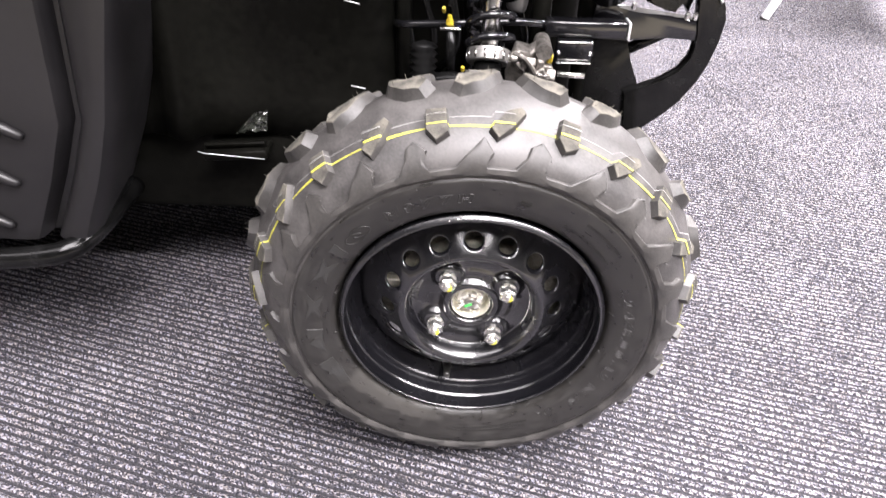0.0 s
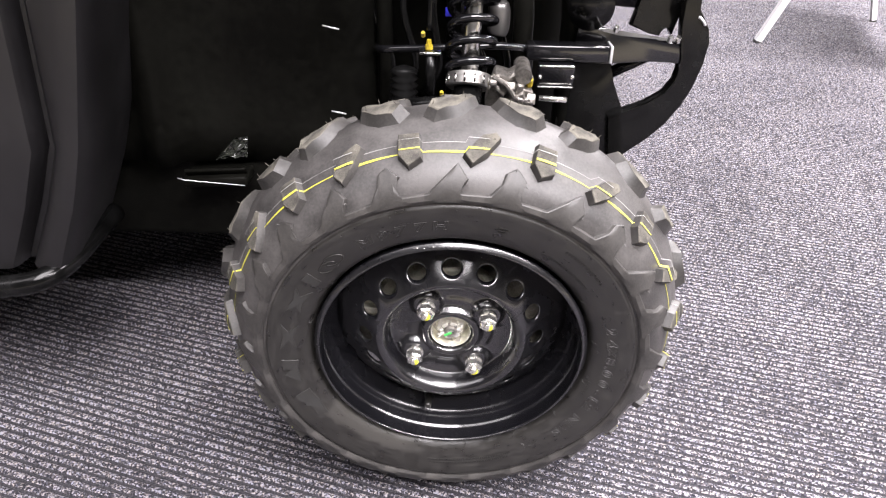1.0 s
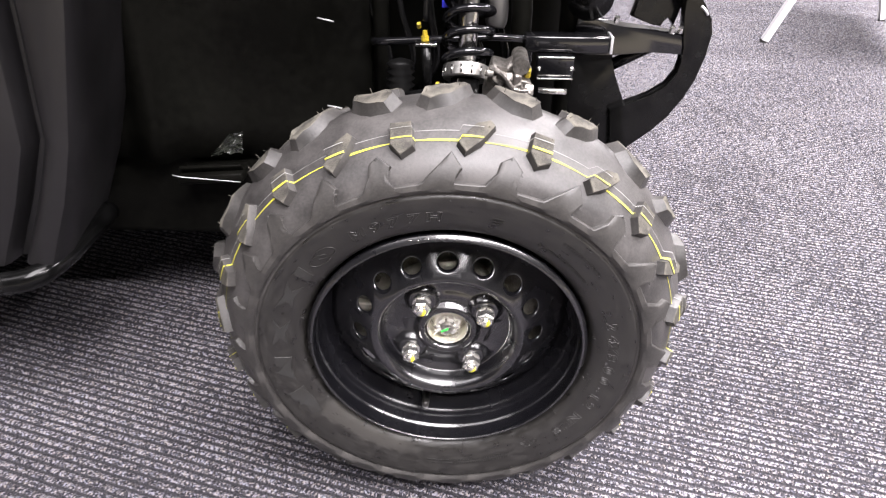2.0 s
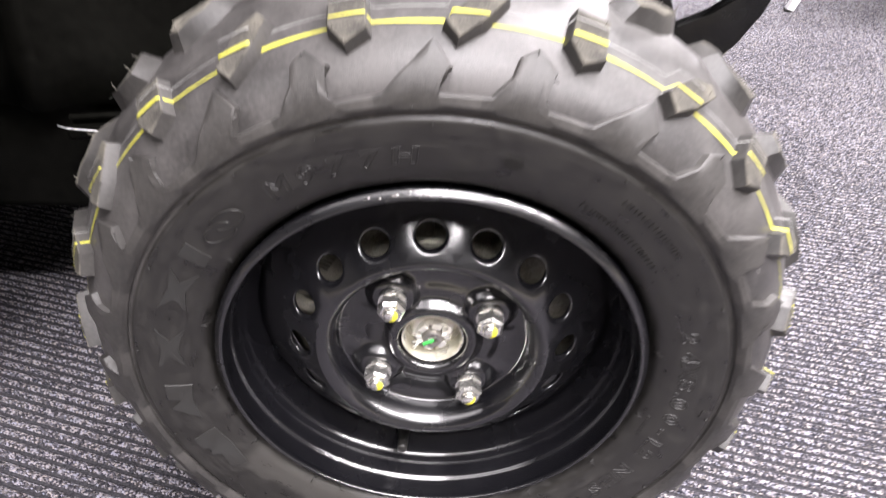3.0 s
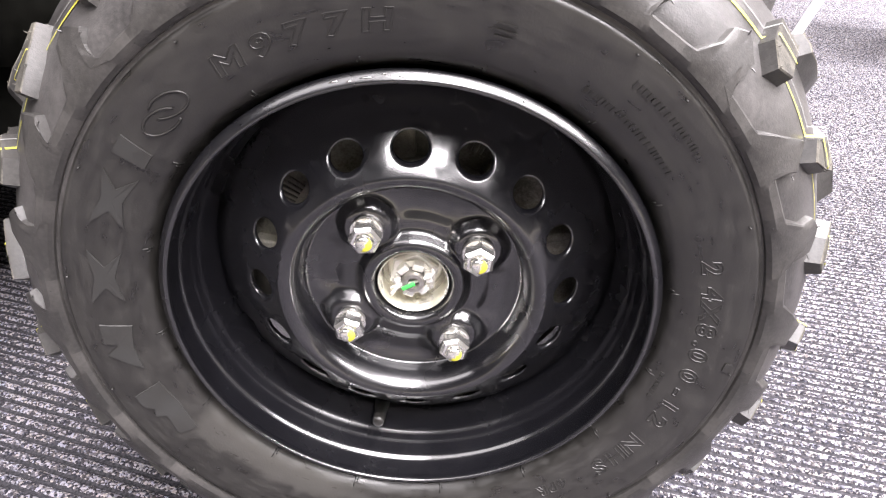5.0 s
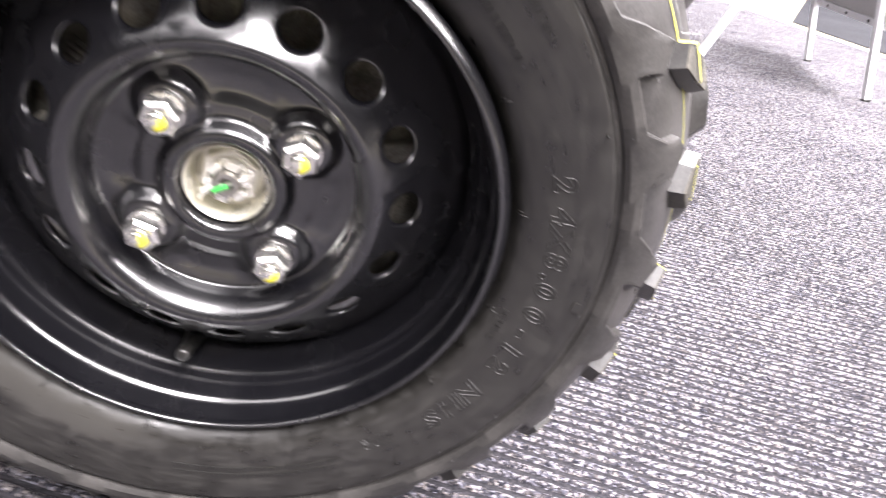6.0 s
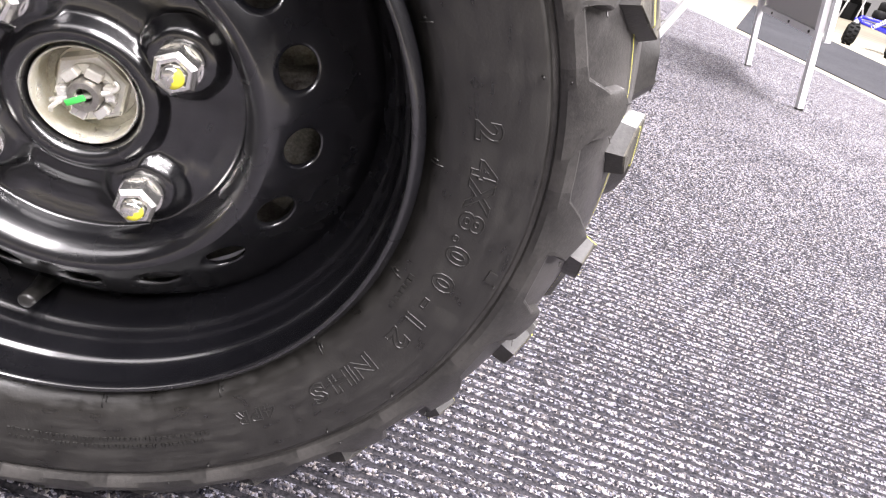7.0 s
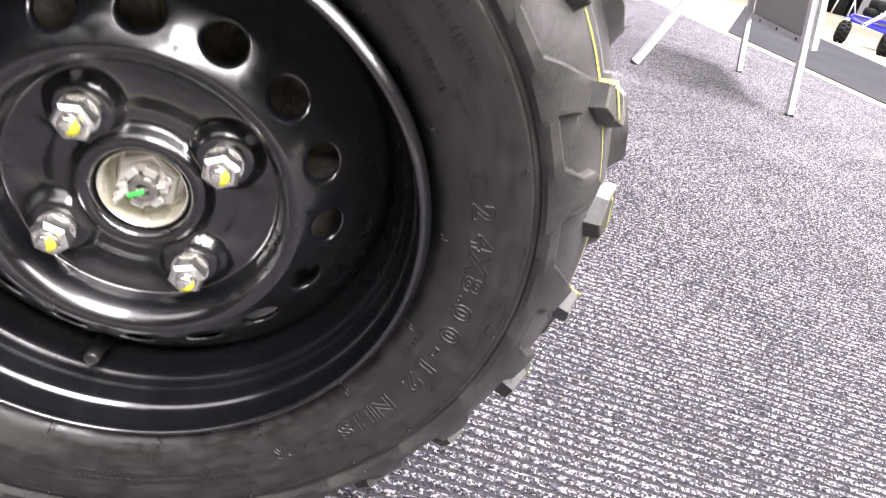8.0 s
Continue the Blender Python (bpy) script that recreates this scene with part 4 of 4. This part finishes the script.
part("hose_bracket", bm, CHROME, hose, "bright hose bracket")
bm = bmesh.new()
box(bm, (0.013, 0.002, 0.012), pose(-0.014, 0.31, 0.612, 0, 0, 0))
part("blue_tag", bm, BLUE, atv, "small blue paper tag", smooth=False)
bm = bmesh.new()
tube(bm, [(-0.195, 0.298, 0.592), (-0.172, 0.298, 0.587)], 0.0012, 6)
part("clip_pin", bm, ALU, atv, "bright fastener pin")
bm = bmesh.new()
tube(bm, [(-0.190, 0.298, 0.465), (-0.168, 0.298, 0.461)], 0.0012, 6)
part("clip_pin", bm, ALU, atv, "bright fastener pin")
# cables behind the spring
for k in range(7):
    bm = bmesh.new()
    x = -0.13 + 0.035 * k
    tube(bm, smooth_path([(x, 0.40, 0.42 + 0.02 * (k % 3)), (x + 0.03, 0.36, 0.52), (x + 0.01 * (k % 4), 0.37, 0.62), (x + 0.05, 0.42, 0.75)]), 0.0045 + 0.001 * (k % 3), 8)
    part("cable", bm, FRAME, atv)
bm = bmesh.new()
tube(bm, smooth_path([(0.056, 0.345, 0.572), (0.057, 0.345, 0.578), (0.058, 0.343, 0.60), (0.056, 0.342, 0.618), (0.055, 0.342, 0.624)], 3), [0.006, 0.012, 0.014, 0.0155, 0.0165, 0.0165, 0.0165, 0.0165, 0.016, 0.015, 0.012, 0.009, 0.005], 16)
part("damper_reservoir", bm, material("grey_alloy_pot", (0.2, 0.195, 0.19), 0.35, metal=0.7), atv, "small grey alloy reservoir")

# body mass, skid plate and fender inner
# Unseen depth of cover and skid plate is added to shade the carpet.
bm = bmesh.new()
box(bm, (1.90, 0.46, 0.72), Matrix.Translation((-0.77, 0.68, 0.70)), 0.05)
part("engine_cover", bm, PLASTIC, atv, "black plastic bodywork")
bm = bmesh.new()
slab(bm, [(-1.6, 0.21), (0.02, 0.21), (0.16, 0.34), (0.16, 0.40), (-1.6, 0.40)], 0.85, Matrix.Translation((0, 0.775, 0)), 0.012)
part("skid_plate", bm, PLASTIC, atv)
bm = bmesh.new()
sec = [(-0.60, 0.30), (-0.53, 0.335), (-0.50, 0.325), (-0.475, 0.305), (-0.455, 0.31), (-0.44, 0.335), (-0.33, 0.345), (-0.20, 0.335), (-0.13, 0.36), (-0.12, 0.40), (-0.60, 0.40)]
rows = []
for z, dy in ((0.36, 0.0), (0.42, 0.004), (0.55, 0.0), (0.72, -0.02), (0.92, -0.05)):
    rows.append([bm.verts.new((x, y + dy, z)) for x, y in sec])
for a, b in zip(rows, rows[1:]):
    for k in range(len(sec)):
        n = (k + 1) % len(sec)
        bm.faces.new((a[k], a[n], b[n], b[k]))
bm.faces.new(rows[0][::-1])
bm.faces.new(rows[-1])
part("inner_fender", bm, PLASTIC, atv, "dark moulded inner fender")
bm = bmesh.new()
box(bm, (0.105, 0.05, 0.016), pose(-0.386, 0.322, 0.340, 0, -4, 0), 0.004)
box(bm, (0.100, 0.006, 0.020), pose(-0.386, 0.312, 0.352, 38, -4, 0), 0.002)
part("fender_bracket", bm, PLASTIC, atv)
# A thin bright rod stands in for the highlight along the bracket edge.
bm = bmesh.new()
tube(bm, [(-0.441, 0.288, 0.351), (-0.431, 0.289, 0.3475), (-0.335, 0.289, 0.3405)], 0.0007, 6)
part("edge_highlight", bm, ALU, atv, "bright strip as the highlight on the bracket's edge")
bm = bmesh.new()
g = 8
vs = [[bm.verts.new((-0.376 + 0.050 * i / g + 0.004 * j / g, 0.294 + random.uniform(-0.005, 0.005), 0.383 + 0.006 * i / g + 0.034 * j / g * (0.15 + 0.85 * min(1.0, 1.6 * i / g)))) for i in range(g + 1)] for j in range(g + 1)]
for j in range(g):
    for i in range(g):
        bm.faces.new((vs[j][i], vs[j][i + 1], vs[j + 1][i + 1], vs[j + 1][i]))
part("foil_patch", bm, material("clear_film", (0.02, 0.022, 0.018), 0.12, spec=1.0, coat=1.0), atv, "crinkled glossy film on the fender", smooth=False)

# unseen fender over the wheel, added to shade the running gear
bm = bmesh.new()
for k in range(2):
    rows = []
    for x, z in ((-0.60, 0.93), (-0.45, 1.00), (-0.2, 1.04), (0.08, 1.03), (0.26, 0.98), (0.33, 0.93)):
        rows.append([bm.verts.new((x, y, z + dz - 0.012 * k)) for y, dz in ((0.12, -0.03), (0.2, 0.0), (0.5, 0.02), (0.9, 0.02), (1.2, 0.0))])
    for a, b in zip(rows, rows[1:]):
        for i in range(4):
            bm.faces.new((a[i], a[i + 1], b[i + 1], b[i]))
part("shade_fender", bm, PLASTIC, atv, "unseen black fender, added to shade the suspension")

# foot guard beside the wheel
def lerp_table(table, z):
    for (z0, v0), (z1, v1) in zip(table, table[1:]):
        if z <= z1 or (z1, v1) == table[-1]:
            return v0 + (v1 - v0) * (z - z0) / (z1 - z0)


EDGE_A = [(0.25, -0.640), (0.29, -0.622), (0.38, -0.580), (0.465, -0.547), (0.66, -0.533), (0.95, -0.515)]
EDGE_B = [(0.25, -0.572), (0.30, -0.550), (0.38, -0.515), (0.455, -0.489), (0.66, -0.441), (0.95, -0.38)]
bm = bmesh.new()
rows = []
for z in (0.285, 0.30, 0.34, 0.38, 0.42, 0.465, 0.50, 0.56, 0.62, 0.70, 0.80, 0.95):
    a, b = lerp_table(EDGE_A, z), lerp_table(EDGE_B, z)
    sec = [(-1.35, 0.145), (-0.80, 0.120), (a - 0.02, 0.113), (a - 0.005, 0.116), (a, 0.123), (a + 0.003, 0.148), (a + 0.016, 0.150), (a + 0.019, 0.130), (a + 0.026, 0.122),
           (b - 0.02, 0.116), (b - 0.006, 0.120), (b, 0.132), (b + 0.004, 0.16), (b - 0.004, 0.22), (b - 0.02, 0.33), (-1.35, 0.33)]
    rows.append([bm.verts.new((x, y, z)) for x, y in sec])
for p, q in zip(rows, rows[1:]):
    for k in range(16):
        bm.faces.new((p[k], p[(k + 1) % 16], q[(k + 1) % 16], q[k]))
bm.faces.new(rows[0][::-1])
bm.faces.new(rows[-1])
guard = sharpen(part("foot_guard", bm, GREYPLASTIC, atv, "dark grey moulded plastic foot guard"), 40)
for k, (x, z) in enumerate(((-0.603, 0.449), (-0.628, 0.378), (-0.656, 0.310))):
    bm = bmesh.new()
    tube(bm, [(x - 0.16, 0.110, z + 0.045), (x - 0.02, 0.108, z + 0.012), (x - 0.002, 0.110, z + 0.001), (x + 0.002, 0.113, z - 0.001)], [0.009, 0.008, 0.0065, 0.004], 12)
    part("embossed_rib", bm, GREYPLASTIC, guard)
bm = bmesh.new()
tube(bm, smooth_path([(-1.35, 0.11, 0.235), (-0.95, 0.105, 0.248), (-0.72, 0.10, 0.258), (-0.625, 0.10, 0.266), (-0.585, 0.112, 0.272), (-0.567, 0.15, 0.277), (-0.562, 0.22, 0.28), (-0.562, 0.30, 0.28)]), 0.0165, 16)
part("side_bar", bm, FRAME, atv, "glossy black tubular side bar")

# front bumper
OUTLINE = [(0.246, 0.372), (0.272, 0.397), (0.302, 0.422), (0.325, 0.446), (0.345, 0.475), (0.357, 0.503), (0.365, 0.541), (0.369, 0.571), (0.364, 0.591), (0.352, 0.611), (0.342, 0.620), (0.348, 0.80),
           (0.318, 0.80), (0.324, 0.598), (0.328, 0.565), (0.331, 0.549), (0.334, 0.527), (0.331, 0.511), (0.318, 0.491), (0.293, 0.474), (0.262, 0.461), (0.235, 0.455)]
bm = bmesh.new()
slab(bm, OUTLINE, 0.024, Matrix.Translation((0, 0.342, 0)), 0.003)
bumper = sharpen(part("bumper", bm, FRAME, atv, "black steel front bumper with a curved hoop"), 40)
bm = bmesh.new()
slab(bm, [(0.175, 0.597), (0.189, 0.586), (0.235, 0.579), (0.332, 0.567), (0.334, 0.538), (0.312, 0.541), (0.282, 0.545), (0.228, 0.537), (0.165, 0.535)], 0.034, Matrix.Translation((0, 0.350, 0)), 0.003)
sharpen(part("bumper_arm", bm, GLOSS, bumper), 40)
bm = bmesh.new()
slab(bm, [(0.162, 0.545), (0.230, 0.545), (0.237, 0.503), (0.261, 0.459), (0.262, 0.393), (0.21, 0.36), (0.15, 0.36)], 0.02, Matrix.Translation((0, 0.352, 0)), 0.003)
sharpen(part("bumper_plate", bm, FRAME, bumper), 40)
bm = bmesh.new()
tube(bm, [(0.228, 0.352, 0.515), (0.287, 0.35, 0.546)], 0.009, 10)
part("bumper_brace", bm, FRAME, bumper)
bm = bmesh.new()
slab(bm, [(0.262, 0.612), (0.255, 0.588), (0.285, 0.577), (0.300, 0.574), (0.308, 0.595), (0.318, 0.574), (0.330, 0.62), (0.332, 0.80), (0.30, 0.80), (0.272, 0.66)], 0.02, Matrix.Translation((0, 0.365, 0)), 0.003)
sharpen(part("bumper_web", bm, FRAME, bumper), 40)
bm = bmesh.new()
slab(bm, [(0.165, 0.600), (0.196, 0.617), (0.30, 0.606), (0.30, 0.80), (0.165, 0.80)], 0.016, Matrix.Translation((0, 0.385, 0)), 0.003)
part("front_panel", bm, FRAME, atv)
for x, z in ((0.226, 0.588), (0.315, 0.575)):
    for d in ((-0.004, 0.008) if x > 0.3 else (0.004,)):
        bm = bmesh.new()
        tube(bm, [(x + d, 0.336, z - 0.004), (x + d, 0.332, z + 0.004)], 0.0042, 6)
        part("bumper_bolt", bm, ZINC, bumper, "bright bolt head", smooth=False)
# Small bright piece put in for a glint on the bumper's top corner.
bm = bmesh.new()
tube(bm, smooth_path([(0.345, 0.33, 0.609), (0.351, 0.328, 0.604), (0.356, 0.329, 0.597)]), 0.002, 8)
part("corner_glint", bm, ALU, bumper, "bright piece as a glint on the top corner")
bm = bmesh.new()
tube(bm, [(0.182, 0.29, 0.625), (0.182, 0.38, 0.640)], 0.032, 24)
part("horn", bm, FRAME, atv, "round black horn")

# ---- display easel ----
easel = thing("display_easel", "white metal display easel with a grey board", "easel", (1.8, 2.7, 0))
BC = Vector((0.27, 0.963, 0)).normalized()
CROSS = Vector((BC.y, -BC.x, 0))
FOOT_B, FOOT_C, FOOT_A = Vector((1.958, 2.235, 0)), Vector((2.202, 3.13, 0)), Vector((1.414, 2.645, 0))


def local(ob_bm, origin):
    bmesh.ops.translate(ob_bm, verts=ob_bm.verts, vec=-Vector(origin))
    return ob_bm


def front_point(a, u, out=0.0):
    """A point on the plane of the two front legs: along from one leg to the other, up, and out of it."""
    t = radians(13.1)
    return FOOT_B + BC * a + (Vector((0, 0, 1)) * math.cos(t) - CROSS * math.sin(t)) * u + (CROSS * math.cos(t) + Vector((0, 0, 1)) * math.sin(t)) * out


SQUARE = [(-0.5, -0.5), (0.5, -0.5), (0.5, 0.5), (-0.5, 0.5)]
BASE = (1.8, 2.7, 0)
for foot, d in ((FOOT_B, front_point(0, 1) - FOOT_B), (FOOT_C, front_point(0, 1) - FOOT_B), (FOOT_A, Vector((0, 0, 1)) + CROSS * 0.392)):
    bm = bmesh.new()
    tube(bm, [foot, foot + d.normalized() * 1.45], 0.024 if foot is not FOOT_A else 0.030, section=SQUARE)
    part("leg", local(bm, BASE), WHITEPAINT, easel, smooth=False)
    bm = bmesh.new()
    tube(bm, [foot - Vector((0, 0, 0.002)), foot + d.normalized() * 0.008], 0.026 if foot is not FOOT_A else 0.032, section=SQUARE)
    part("foot_cap", local(bm, BASE), SIDE, easel, "black plastic foot cap", smooth=False)


def front_slab(bm, a0, a1, u0, u1, o0, o1):
    c = [front_point(a, u, o) for o in (o0, o1) for a, u in ((a0, u0), (a1, u0), (a1, u1), (a0, u1))]
    v = [bm.verts.new(p) for p in c]
    for q in ((0, 1, 2, 3), (7, 6, 5, 4), (0, 4, 5, 1), (1, 5, 6, 2), (2, 6, 7, 3), (3, 7, 4, 0)):
        bm.faces.new([v[i] for i in q])


bm = bmesh.new()
front_slab(bm, -0.01, 0.94, 0.30, 1.25, 0.016, 0.026)
part("board", local(bm, BASE), BOARD, easel, "plain grey display board", smooth=False)
bm = bmesh.new()
front_slab(bm, 0.013, 0.915, 0.275, 0.302, 0.002, 0.014)
rail = part("bottom_rail", local(bm, BASE), WHITEPAINT, easel, smooth=False)
for a in (0.12, 0.42, 0.72):
    bm = bmesh.new()
    tube(bm, [front_point(a, 0.288, 0.003), front_point(a, 0.288, -0.003)], 0.006, 8)
    part("screw", local(bm, BASE), SIDE, rail, "dark screw head")
bm = bmesh.new()
front_slab(bm, -0.055, -0.020, 0.27, 1.25, 0.014, 0.034)
part("side_strip", local(bm, BASE), WHITEPAINT, easel, smooth=False)

# ---- far machine across the aisle ----
MINI = (6.1, 7.5, 0)
mini = thing("small_quad_bike", "small blue-framed quad bike with black knobbly tyres", "vehicle", MINI)
TOY_BLACK = material("dull_black_rubber", (0.006, 0.006, 0.006), 0.8, spec=0.2, grain=(20, (0.012, 0.012, 0.012), 0.6))
for x, y, r in ((5.785, 7.40, 0.115), (6.06, 6.98, 0.125), (7.2, 8.2, 0.125)):
    bm = bmesh.new()
    revolve(bm, [(r * 0.45, -0.055), (r * 0.8, -0.065), (r * 0.95, -0.045), (r * 0.97, 0.0), (r * 0.95, 0.045), (r * 0.8, 0.065), (r * 0.45, 0.055)], 28, close=True)
    wheel = part("tyre", bm, TOY_BLACK, mini, "knobbly black tyre", m=pose(x - MINI[0], y - MINI[1], r, 0, 0, 60))
    for k in range(14):
        for side in (-1, 1):
            a = 2 * math.pi * (k + 0.25 * side) / 14
            bm = bmesh.new()
            box(bm, (0.018, 0.040, 0.026), Matrix.Translation((r * math.cos(a), 0.028 * side, r * math.sin(a))) @ pose(0, 0, 0, 0, -math.degrees(a), 0), 0.003)
            part("tread_knob", bm, TOY_BLACK, wheel, smooth=False)
    bm = bmesh.new()
    revolve(bm, [(r * 0.45, -0.04), (r * 0.3, -0.03), (0.02, -0.035), (0.001, -0.035)], 20)
    part("rim", bm, TOY_BLACK, wheel)
for pts, r in (([(5.86, 7.45, 0.262), (6.1, 7.43, 0.245), (6.37, 7.42, 0.215), (6.9, 7.5, 0.20)], 0.022), ([(5.86, 7.45, 0.315), (6.30, 7.45, 0.318), (6.9, 7.55, 0.32)], 0.018),
               ([(5.86, 7.45, 0.262), (5.84, 7.46, 0.29), (5.86, 7.45, 0.315)], 0.02), ([(5.9, 7.6, 0.27), (6.35, 7.75, 0.25), (6.9, 7.8, 0.25)], 0.02), ([(6.05, 7.44, 0.25), (6.2, 7.46, 0.318)], 0.014), ([(6.37, 7.42, 0.215), (6.44, 7.45, 0.32)], 0.014)):
    bm = bmesh.new()
    tube(bm, [Vector(p) - Vector(MINI) for p in pts], r, 10)
    part("frame_tube", bm, BLUE, mini)
for a, b in (((6.00, 7.40, 0.235), (6.14, 7.40, 0.355)), ((6.15, 7.42, 0.34), (6.26, 7.42, 0.47))):
    bm = bmesh.new()
    p0, p1 = Vector(a) - Vector(MINI), Vector(b) - Vector(MINI)
    side = (p1 - p0).cross(Vector((0, 1, 0))).normalized()
    tube(bm, [p0.lerp(p1, k / 90) + side * (0.020 * math.cos(k * 0.5)) + Vector((0, 1, 0)) * (0.020 * math.sin(k * 0.5)) for k in range(91)], 0.005, 6)
    part("coil_spring", bm, WHITEPAINT, mini, "white coil spring")
bm = bmesh.new()
tube(bm, [Vector(p) - Vector(MINI) for p in ((5.80, 7.43, 0.235), (5.81, 7.44, 0.262))], [0.03, 0.022], 12)
part("headlight", bm, WHITEPAINT, mini, "small white lamp housing")
bm = bmesh.new()
tube(bm, [Vector(p) - Vector(MINI) for p in ((5.785, 7.40, 0.115), (5.84, 7.45, 0.20), (5.86, 7.45, 0.262))], 0.016, 8)
part("axle_strut", bm, TOY_BLACK, mini)
for size, at in (((0.26, 0.2, 0.12), (6.30, 7.62, 0.47)), ((0.16, 0.14, 0.10), (6.18, 7.60, 0.38)), ((0.4, 0.25, 0.1), (6.5, 7.65, 0.62))):
    bm = bmesh.new()
    box(bm, size, Matrix.Translation(Vector(at) - Vector(MINI)), 0.03)
    part("engine_block", bm, TOY_BLACK, mini)

# ---- far stand ----
trestle = thing("trestle_stand", "white tubular trestle stand on pale concrete", "stand", (13.2, 18.0, 0))
for x0, x1, dy in ((12.95, 13.03, 0.0), (13.45, 13.50, 0.0), (13.78, 13.58, 0.1), (12.75, 12.9, 0.5)):
    bm = bmesh.new()
    tube(bm, [(x0 - 13.2, dy, 0), (x1 - 13.2 + (x1 - x0) * 0.9, dy + 0.1, 0.80)], 0.022, 8)
    part("leg", bm, WHITEPAINT, trestle)
bm = bmesh.new()
box(bm, (1.3, 0.7, 0.04), Matrix.Translation((0.0, 0.25, 0.82)), 0.006)
part("top", bm, WHITEPAINT, trestle)
for x, y, size in ((13.22, 18.3, (0.32, 0.4, 0.42)), (13.72, 18.5, (0.36, 0.4, 0.55)), (12.88, 18.6, (0.2, 0.3, 0.3))):
    case = thing("black_case", "black equipment case beside a trestle stand", "case", (x, y, 0), group="cases by the trestle")
    bm = bmesh.new()
    box(bm, size, pose(0, 0, size[2] / 2 - 0.006, 0, 0, 15), 0.02)
    part("case_body", bm, TOY_BLACK, case)
    bm = bmesh.new()
    tube(bm, smooth_path([(-0.06, 0, size[2] - 0.01), (-0.05, 0, size[2] + 0.03), (0.05, 0, size[2] + 0.03), (0.06, 0, size[2] - 0.01)], 4), 0.01, 8)
    part("handle", bm, TOY_BLACK, case)
